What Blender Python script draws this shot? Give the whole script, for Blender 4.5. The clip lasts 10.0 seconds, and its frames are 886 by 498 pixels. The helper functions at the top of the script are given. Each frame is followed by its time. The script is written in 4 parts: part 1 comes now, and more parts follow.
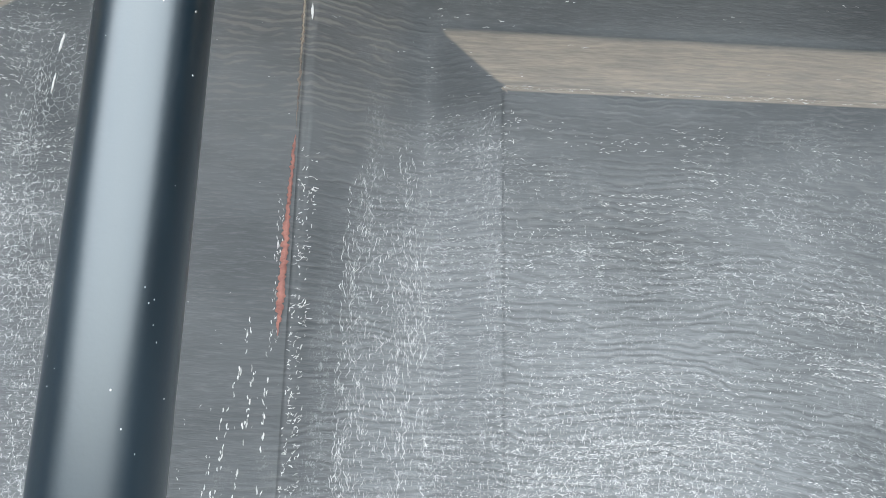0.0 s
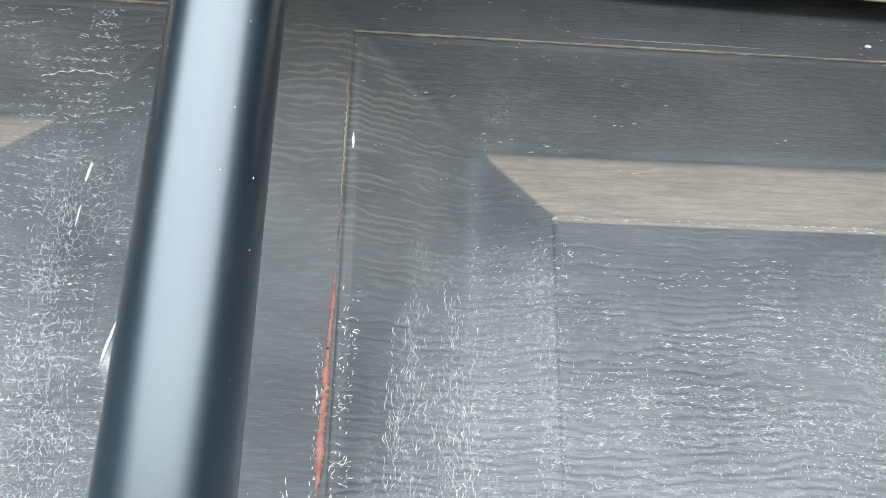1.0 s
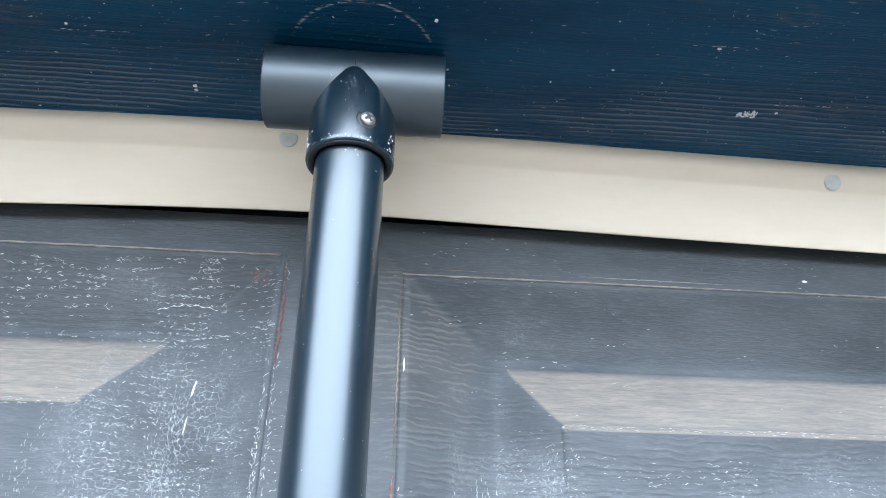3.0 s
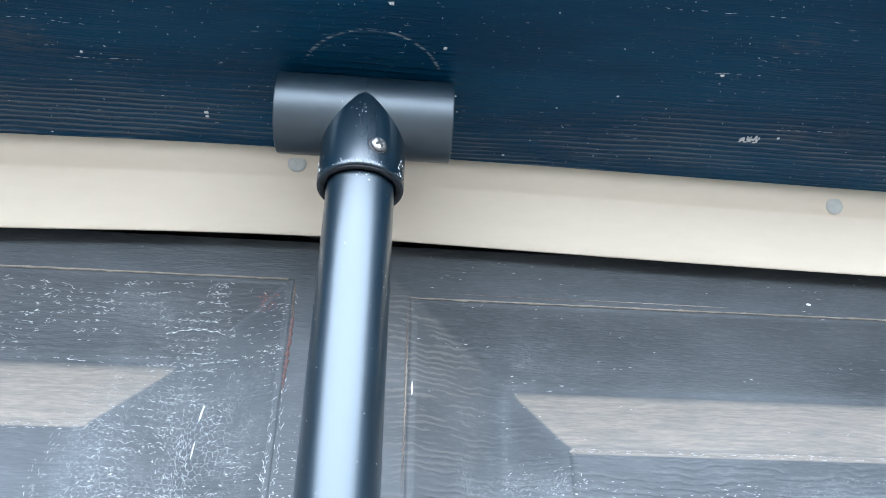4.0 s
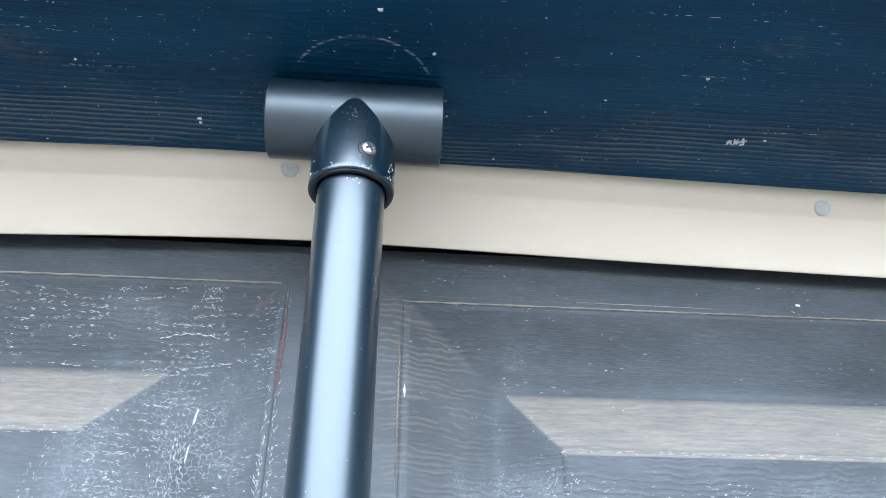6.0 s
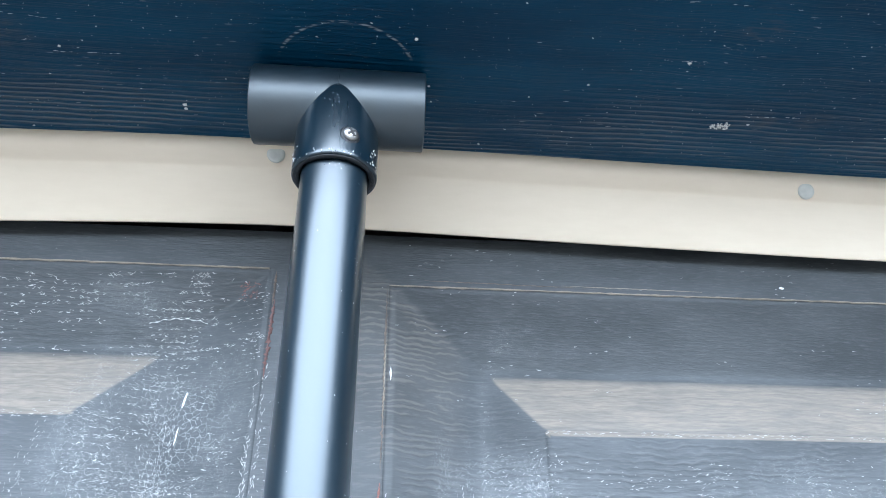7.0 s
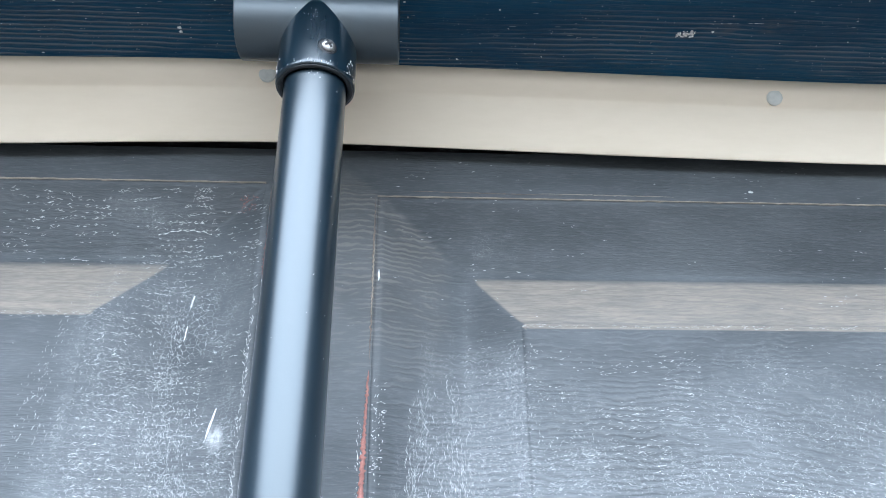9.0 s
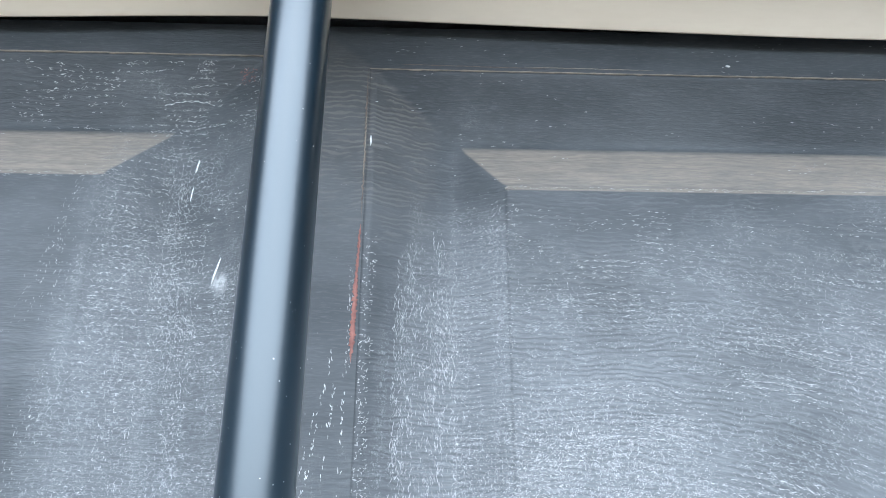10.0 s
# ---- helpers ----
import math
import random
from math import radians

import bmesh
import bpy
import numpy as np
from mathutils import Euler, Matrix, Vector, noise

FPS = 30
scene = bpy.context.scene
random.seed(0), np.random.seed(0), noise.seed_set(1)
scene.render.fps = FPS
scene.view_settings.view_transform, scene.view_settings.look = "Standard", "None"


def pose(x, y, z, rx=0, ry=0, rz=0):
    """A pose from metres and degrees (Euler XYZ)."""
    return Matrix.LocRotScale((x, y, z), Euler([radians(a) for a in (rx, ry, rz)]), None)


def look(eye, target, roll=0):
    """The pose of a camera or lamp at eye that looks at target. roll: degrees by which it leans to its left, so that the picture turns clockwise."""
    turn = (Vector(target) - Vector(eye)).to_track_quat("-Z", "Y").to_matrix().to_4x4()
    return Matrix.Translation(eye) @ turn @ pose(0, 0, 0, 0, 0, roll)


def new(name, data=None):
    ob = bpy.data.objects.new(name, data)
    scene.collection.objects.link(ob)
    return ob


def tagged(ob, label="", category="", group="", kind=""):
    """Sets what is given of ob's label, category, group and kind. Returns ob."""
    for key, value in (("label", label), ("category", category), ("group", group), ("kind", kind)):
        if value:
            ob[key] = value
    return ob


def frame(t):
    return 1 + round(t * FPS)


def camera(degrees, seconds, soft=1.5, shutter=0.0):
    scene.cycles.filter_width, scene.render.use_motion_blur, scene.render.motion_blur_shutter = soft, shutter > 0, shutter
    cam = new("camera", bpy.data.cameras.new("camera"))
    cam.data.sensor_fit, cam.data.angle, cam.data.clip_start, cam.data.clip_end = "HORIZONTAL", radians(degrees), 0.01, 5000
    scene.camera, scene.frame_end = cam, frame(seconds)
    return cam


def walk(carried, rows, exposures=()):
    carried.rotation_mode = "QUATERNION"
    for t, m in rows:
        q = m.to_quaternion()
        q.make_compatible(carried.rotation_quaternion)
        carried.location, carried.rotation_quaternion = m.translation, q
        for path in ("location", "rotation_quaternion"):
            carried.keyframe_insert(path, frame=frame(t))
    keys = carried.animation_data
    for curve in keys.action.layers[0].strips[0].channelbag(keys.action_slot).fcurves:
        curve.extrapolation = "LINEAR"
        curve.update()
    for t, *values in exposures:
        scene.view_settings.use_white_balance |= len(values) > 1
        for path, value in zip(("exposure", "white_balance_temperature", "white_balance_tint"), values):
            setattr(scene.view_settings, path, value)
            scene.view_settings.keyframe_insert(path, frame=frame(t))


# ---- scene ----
cam = camera(62.9, 10.0, soft=0.9)
PATH = [
    (0, (-0.004, 0.002, 1.754), (0.136, 1.944, 2.21), 0.9),
    (0.5, (-0.004, 0.025, 1.78), (0.14, 1.94, 2.339), 0.8),
    (1, (-0.025, 0.017, 1.788), (0.114, 1.905, 2.433), 0.8),
    (1.5, (-0.041, -0.006, 1.79), (0.091, 1.846, 2.531), 0.9),
    (2, (-0.048, -0.029, 1.793), (0.084, 1.788, 2.619), 0.8),
    (2.5, (-0.048, -0.062, 1.803), (0.091, 1.722, 2.697), 0.7),
    (3, (-0.054, -0.082, 1.799), (0.087, 1.67, 2.753), 0.7),
    (3.2, (-0.057, -0.083, 1.801), (0.086, 1.668, 2.758), 0.6),
    (4.3, (-0.06, -0.084, 1.794), (0.086, 1.625, 2.821), 0.5),
    (4.5, (-0.06, -0.084, 1.793), (0.085, 1.627, 2.818), 0.6),
    (5, (-0.056, -0.081, 1.793), (0.088, 1.63, 2.819), 0.5),
    (5.2, (-0.057, -0.086, 1.793), (0.084, 1.617, 2.831), 0.3),
    (6.3, (-0.054, -0.087, 1.792), (0.095, 1.623, 2.819), 0.0),
    (6.5, (-0.052, -0.088, 1.794), (0.099, 1.63, 2.807), 0.0),
    (7, (-0.048, -0.09, 1.79), (0.102, 1.636, 2.789), -0.2),
    (7.5, (-0.038, -0.084, 1.782), (0.107, 1.659, 2.754), -0.4),
    (8, (-0.013, -0.102, 1.784), (0.123, 1.653, 2.733), -0.7),
    (8.5, (-0.008, -0.1, 1.774), (0.102, 1.677, 2.687), -0.6),
    (9, (-0.024, -0.107, 1.752), (0.063, 1.687, 2.63), -0.4),
    (9.5, (-0.017, -0.103, 1.732), (0.063, 1.717, 2.557), -0.3),
    (10, (-0.008, -0.114, 1.691), (0.045, 1.742, 2.433), 0.2),
]
# seconds, stops, kelvin, tint
EXPOSURES = [(0.0, 2.1, 6450, 11), (0.5, 2.4, 6450, 11), (1.5, 2.43, 6350, 11), (2.0, 2.42, 5850, 11), (2.5, 2.62, 5700, 11), (3.0, 2.75, 5650, 11), (4.5, 2.8, 5550, 11), (6.5, 2.8, 5550, 11), (8.0, 2.75, 5550, 11), (9.0, 2.55, 5650, 11), (10.0, 2.2, 5750, 11)]
SKY, SUN, SUN_UP, SUN_ROUND, SUN_WIDE = 0.02, 3.0, 45.0, 184.0, 110.0
SOFFIT_FRONT = 0.110
DOOR_DARK, DOOR_LIGHT, LIT_DUST, DOOR_ROUGH = (0.037, 0.043, 0.047), (0.064, 0.071, 0.076), (0.25, 0.218, 0.18), 0.48
walk(cam, [(t, look(eye, target, roll)) for t, eye, target, roll in PATH], EXPOSURES)

# ---- world and sun: a bright thin overcast before the door ----
world = bpy.data.worlds.new("sky")
scene.world = world
world.use_nodes = True
wt = world.node_tree
sky = wt.nodes.new("ShaderNodeTexSky")
sky.sky_type = "NISHITA"
sky.sun_disc = False
sky.sun_elevation = radians(SUN_UP)
sky.sun_rotation = radians(SUN_ROUND)
wt.nodes["Background"].inputs["Strength"].default_value = SKY
wt.links.new(sky.outputs[0], wt.nodes["Background"].inputs["Color"])
sun = new("sun", bpy.data.lights.new("sun", "SUN"))
sun.data.energy, sun.data.angle, sun.data.color = SUN, radians(SUN_WIDE), (0.915, 0.975, 1.0)
a, e = radians(SUN_ROUND), radians(SUN_UP)
sun.matrix_world = look((20 * math.sin(a) * math.cos(e), 20 * math.cos(a) * math.cos(e), 20 * math.sin(e)), (0, 0, 0))


# ---- materials ----
class Nodes:
    """A material's node tree with short calls for the nodes used here."""

    def __init__(self, name):
        self.mat = bpy.data.materials.new(name)
        self.mat.use_nodes = True
        self.tree = self.mat.node_tree
        self.bsdf = self.tree.nodes["Principled BSDF"]
        self.geo = self.tree.nodes.new("ShaderNodeNewGeometry")
        self.place = self.geo.outputs["Position"]

    def plug(self, socket, value):
        if isinstance(value, bpy.types.NodeSocket):
            self.tree.links.new(value, socket)
        elif isinstance(value, (tuple, list)) and len(value) == 3 and socket.type == "RGBA":
            socket.default_value = (*value, 1)
        else:
            socket.default_value = value

    def math(self, op, a, b=0.0, c=0.0, clamp=False):
        n = self.tree.nodes.new("ShaderNodeMath")
        n.operation, n.use_clamp = op, clamp
        for s, v in zip(n.inputs, (a, b, c)):
            self.plug(s, v)
        return n.outputs[0]

    def vec(self, op, a, b):
        n = self.tree.nodes.new("ShaderNodeVectorMath")
        n.operation = op
        self.plug(n.inputs[0], a)
        self.plug(n.inputs[1], b)
        return n.outputs["Value"] if op in ("DISTANCE", "DOT_PRODUCT") else n.outputs["Vector"]

    def stretch(self, x, y, z, p=None):
        return self.vec("MULTIPLY", p or self.place, (x, y, z))

    def split(self, v):
        n = self.tree.nodes.new("ShaderNodeSeparateXYZ")
        self.plug(n.inputs[0], v)
        return n.outputs

    def noise(self, p, scale=1.0, detail=3.0, rough=0.55, colour=False):
        n = self.tree.nodes.new("ShaderNodeTexNoise")
        self.plug(n.inputs["Vector"], p)
        n.inputs["Scale"].default_value, n.inputs["Detail"].default_value = scale, detail
        n.inputs["Roughness"].default_value = rough
        return n.outputs["Color"] if colour else n.outputs["Fac"]

    def cells(self, p, scale=1.0, feature="DISTANCE_TO_EDGE", wild=1.0):
        n = self.tree.nodes.new("ShaderNodeTexVoronoi")
        n.feature = feature
        self.plug(n.inputs["Vector"], p)
        n.inputs["Scale"].default_value, n.inputs["Randomness"].default_value = scale, wild
        return n.outputs["Distance"]

    def ramp(self, v, lo, hi, a=0.0, b=1.0):
        n = self.tree.nodes.new("ShaderNodeMapRange")
        n.interpolation_type = "SMOOTHSTEP"
        for s, x in zip(n.inputs, (v, lo, hi, a, b)):
            self.plug(s, x)
        return n.outputs[0]

    def mix(self, f, a, b):
        n = self.tree.nodes.new("ShaderNodeMix")
        n.data_type = "RGBA"
        self.plug(n.inputs[0], f)
        self.plug(n.inputs[6], a)
        self.plug(n.inputs[7], b)
        return n.outputs[2]

    def warp(self, p, scale, amount):
        c = self.vec("SUBTRACT", self.noise(p, scale, 2.0, colour=True), (0.5, 0.5, 0.5))
        return self.vec("ADD", p, self.vec("MULTIPLY", c, (amount, amount, amount)))

    def bump(self, height, strength, distance, below=None):
        n = self.tree.nodes.new("ShaderNodeBump")
        n.inputs["Strength"].default_value, n.inputs["Distance"].default_value = strength, distance
        self.plug(n.inputs["Height"], height)
        if below is not None:
            self.plug(n.inputs["Normal"], below)
        return n.outputs[0]

    def done(self, colour, rough, normal=None, metal=0.0, coat=0.0, shine=0.5, film=0.33):
        self.bsdf.inputs["Specular IOR Level"].default_value = shine
        self.plug(self.bsdf.inputs["Base Color"], colour)
        self.plug(self.bsdf.inputs["Roughness"], rough)
        self.bsdf.inputs["Metallic"].default_value, self.bsdf.inputs["IOR"].default_value = metal, 1.5
        self.bsdf.inputs["Coat Weight"].default_value, self.bsdf.inputs["Coat Roughness"].default_value = coat, film
        if normal is not None:
            self.plug(self.bsdf.inputs["Normal"], normal)
        return self.mat


def door_paint():
    """Grey paint on embossed wood grain: crazed, chalky, flaking to a pale undercoat, its up-facing ledges dusty and
    painted sky-lit.
    """
    n = Nodes("weathered grey door paint")
    x, y, z = n.split(n.place)
    # embossed grain: long wavy ridges across the door, arched over one field, and finer hatching
    fx = n.math("MULTIPLY", n.math("SUBTRACT", x, 0.095), 0.42)
    fz = n.math("SUBTRACT", z, 1.66)
    arch = n.math("SQRT", n.math("ADD", n.math("MULTIPLY", fx, fx), n.math("MULTIPLY", fz, fz)))
    swirl = n.math("MULTIPLY", n.ramp(x, 0.040, 0.060), n.ramp(z, 1.885, 1.840))
    lift = n.math("MULTIPLY", n.math("SUBTRACT", n.math("ADD", arch, 1.66), z), swirl)
    shift = n.tree.nodes.new("ShaderNodeCombineXYZ")
    n.plug(shift.inputs["Z"], lift)
    course = n.vec("ADD", n.place, shift.outputs[0])
    bent = n.warp(n.warp(course, 9.0, 0.022), 50.0, 0.0045)
    cx, cy, cz = n.split(course)
    sway = n.math("ADD", n.math("MULTIPLY", n.noise(n.stretch(16, 16, 30, course), 1.0, 2.0), 26.0), n.math("MULTIPLY", n.noise(n.stretch(75, 75, 90, course), 1.0, 2.0), 10.0))
    ripple = n.math("MULTIPLY_ADD", n.math("SINE", n.math("ADD", n.math("MULTIPLY", cz, 1680.0), sway)), 0.5, 0.5)
    ripple = n.math("MULTIPLY", ripple, n.ramp(n.noise(n.stretch(40, 40, 130, course), 1.0, 2.0), 0.32, 0.60, 0.12, 1.0))
    grain = n.noise(n.stretch(95, 95, 820, n.warp(course, 30.0, 0.004)), 1.0, 2.0, 0.55)
    fine = n.noise(n.stretch(150, 150, 1150, n.warp(course, 60.0, 0.002)), 1.0, 2.0, 0.6)
    deep = n.math("MULTIPLY", n.ramp(x, -0.062, -0.044, 0.18, 1.0), n.ramp(n.math("ADD", z, n.math("MULTIPLY", n.math("MAXIMUM", x, -0.05), 0.84)), 1.975, 1.935, 0.0, 1.0))
    deep = n.math("ADD", n.math("MULTIPLY", deep, n.ramp(x, 0.03, 0.0)), n.math("MULTIPLY", n.ramp(x, 0.0, 0.03), n.ramp(z, 1.955, 1.890)), clamp=True)
    ridge = n.math("ADD", n.math("MULTIPLY", ripple, n.math("ADD", n.math("MULTIPLY", deep, 1.35), 0.15)), n.math("ADD", n.math("MULTIPLY", fine, 0.9), n.math("MULTIPLY", grain, 0.9)))
    # flakes: short crooked lines, across on the fields, upright on the slopes, a net on the crazed panel
    crook = n.warp(course, 380.0, 0.0026)

    def contour(sx, sz, width):
        v = n.noise(n.stretch(sx, sx, sz, crook), 1.0, 1.0, 0.5)
        return n.ramp(n.math("ABSOLUTE", n.math("SUBTRACT", v, 0.5)), width, width * 0.3)

    patch = n.noise(n.stretch(15, 15, 12), 1.0, 3.0, 0.6)
    streak = n.noise(n.stretch(85, 85, 6), 1.0, 2.0, 0.5)
    rows = n.noise(n.stretch(11, 11, 120, bent), 1.0, 2.0, 0.5)
    broken = n.noise(n.stretch(420, 420, 560, crook), 1.0, 2.0, 0.6)
    worn = n.ramp(z, 1.975, 1.76)
    left = n.math("MULTIPLY", n.math("MULTIPLY", n.ramp(x, -0.115, -0.125), n.ramp(x, -0.245, -0.205)), n.ramp(z, 1.998, 1.985))
    field = n.math("MULTIPLY", n.ramp(x, 0.0, 0.09), n.ramp(z, 1.905, 1.80))
    heart = n.ramp(n.vec("DISTANCE", n.stretch(0.7, 0, 1), (0.063, 0, 1.725)), 0.085, 0.015)
    slope = n.math("MULTIPLY", n.math("MULTIPLY", n.ramp(x, -0.030, -0.012), n.ramp(x, 0.046, 0.030)), n.ramp(z, 1.935, 1.83))
    sound = n.math("MULTIPLY", n.math("MULTIPLY", n.ramp(x, -0.130, -0.095), n.ramp(x, -0.030, -0.046)), n.ramp(z, 1.70, 1.78, 0.3, 1.0))
    much = n.math("ADD", n.math("MULTIPLY", worn, 0.33), n.math("MULTIPLY", left, 0.20))
    # rise: chalk, plus brightening put into the colour against the pipe's shade
    rise = n.math("MULTIPLY", n.math("MULTIPLY", n.ramp(x, 0.006, 0.018), n.ramp(x, 0.050, 0.042)), n.ramp(z, 1.930, 1.850))
    # calm: less chalked paint, with the lens's edge darkening painted in too
    calm = n.ramp(x, -0.205, -0.265)
    for mask, k in ((rise, 0.24), (calm, -0.34), (field, 0.15), (heart, 0.35), (slope, 0.28), (sound, -0.40)):
        much = n.math("ADD", much, n.math("MULTIPLY", mask, k))
    much = n.math("ADD", much, n.math("MULTIPLY", n.math("SUBTRACT", patch, 0.5), 0.9))
    side = n.ramp(rows, 0.36, 0.62)
    tall = n.ramp(streak, 0.44, 0.60)
    across = n.math("MULTIPLY", contour(210, 800, 0.045), side)
    upright = n.math("MULTIPLY", contour(720, 230, 0.045), tall)
    net = n.math("MULTIPLY", n.ramp(n.cells(n.stretch(270, 270, 300, crook), 1.0), 0.040, 0.012), n.ramp(n.noise(n.stretch(40, 40, 30), 1.0, 3.0), 0.40, 0.58))
    inside = n.ramp(x, 0.034, 0.052)
    crazed = n.ramp(x, -0.100, -0.125)
    flake = n.math("MULTIPLY", across, n.ramp(inside, 0, 1, 0.65, 1.0))
    flake = n.math("ADD", flake, n.math("MULTIPLY", n.math("MULTIPLY", upright, n.ramp(crazed, 0, 1, 1.0, 0.5)), n.ramp(inside, 0, 1, 0.9, 0.25)))
    flake = n.math("ADD", flake, n.math("MULTIPLY", net, crazed), clamp=True)
    flake = n.math("MULTIPLY", flake, n.ramp(much, 0.10, 0.42))
    flake = n.math("MULTIPLY", flake, n.ramp(broken, 0.42, 0.56), clamp=True)
    knot = n.math("MULTIPLY", n.math("MULTIPLY", n.ramp(x, -0.192, -0.172), n.ramp(x, -0.138, -0.150)), n.ramp(z, 1.950, 1.930))
    knot = n.math("MULTIPLY", n.math("MULTIPLY", net, knot), n.ramp(broken, 0.36, 0.50))
    pale = n.math("MAXIMUM", n.math("MULTIPLY", flake, 0.30), n.math("MULTIPLY", knot, 0.42))
    # chalking: a thin pale bloom with the grain
    bloom = n.math("MULTIPLY", n.ramp(much, 0.0, 0.85), n.ramp(n.math("ADD", n.math("MULTIPLY", grain, 0.6), n.math("MULTIPLY", fine, 0.4)), 0.36, 0.64, 0.62, 1.0))
    tone = n.mix(n.ramp(n.noise(n.stretch(10, 10, 26), 1.0, 4.0), 0.3, 0.7), DOOR_DARK, DOOR_LIGHT)
    tone = n.mix(n.math("MULTIPLY", n.ramp(fine, 0.52, 0.72), 0.13), tone, (0.17, 0.18, 0.185))
    tone = n.mix(n.math("MULTIPLY", n.ramp(grain, 0.54, 0.66), 0.10), tone, (0.17, 0.17, 0.165))
    tone = n.mix(n.math("MULTIPLY", n.math("MULTIPLY", n.ramp(ripple, 0.5, 0.95), deep), 0.13), tone, (0.20, 0.205, 0.205))
    tone = n.mix(n.math("MULTIPLY", bloom, 0.50), tone, (0.24, 0.255, 0.265))
    # brownish dust caught on the grain's crests beside the upper corner
    nook = n.math("MULTIPLY", n.math("MULTIPLY", n.ramp(x, -0.095, -0.080), n.ramp(x, 0.006, -0.010)), n.math("MULTIPLY", n.ramp(z, 1.84, 1.95), n.ramp(z, 2.025, 2.005)))
    nook = n.math("MULTIPLY", nook, n.ramp(n.math("ADD", n.math("MULTIPLY", x, 0.84), z), 1.958, 1.950))
    tone = n.mix(n.math("MULTIPLY", nook, n.ramp(ripple, 0.35, 0.90, 0.12, 0.38)), tone, (0.19, 0.17, 0.145))
    # one chalky smear
    smear = n.ramp(n.vec("DISTANCE", n.stretch(1, 0, 0.75, n.warp(n.place, 150.0, 0.006)), (-0.1335, 0, 0.75 * 1.8365)), 0.0075, 0.0015)
    smear = n.math("MULTIPLY", smear, n.ramp(n.noise(n.stretch(220, 220, 150), 1.0, 3.0, 0.6), 0.36, 0.62, 0.25, 1.0))
    tone = n.mix(n.math("MULTIPLY", smear, 0.55), tone, (0.60, 0.61, 0.61))
    # dust lies on the ledges that face up; their sky light is painted into its tone
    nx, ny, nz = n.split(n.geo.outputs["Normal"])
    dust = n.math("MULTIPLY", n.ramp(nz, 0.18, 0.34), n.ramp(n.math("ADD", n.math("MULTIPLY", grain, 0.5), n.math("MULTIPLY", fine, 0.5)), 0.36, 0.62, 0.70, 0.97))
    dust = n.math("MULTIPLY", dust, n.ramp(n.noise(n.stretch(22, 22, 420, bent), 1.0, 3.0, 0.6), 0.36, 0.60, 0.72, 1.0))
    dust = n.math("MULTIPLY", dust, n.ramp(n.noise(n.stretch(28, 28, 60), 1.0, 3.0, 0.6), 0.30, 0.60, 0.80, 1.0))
    tone = n.mix(dust, tone, LIT_DUST)
    tone = n.mix(n.math("MULTIPLY", pale, 0.95), tone, (0.62, 0.64, 0.65))
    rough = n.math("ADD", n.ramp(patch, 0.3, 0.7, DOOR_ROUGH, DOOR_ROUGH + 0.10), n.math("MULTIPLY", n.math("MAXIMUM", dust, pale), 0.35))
    ridge = n.math("MULTIPLY", ridge, n.math("MULTIPLY_ADD", sound, -0.55, 1.0))
    relief = n.bump(ridge, 0.6, 0.00036)
    relief = n.bump(pale, 0.5, 0.0005, relief)
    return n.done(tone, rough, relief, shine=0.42)


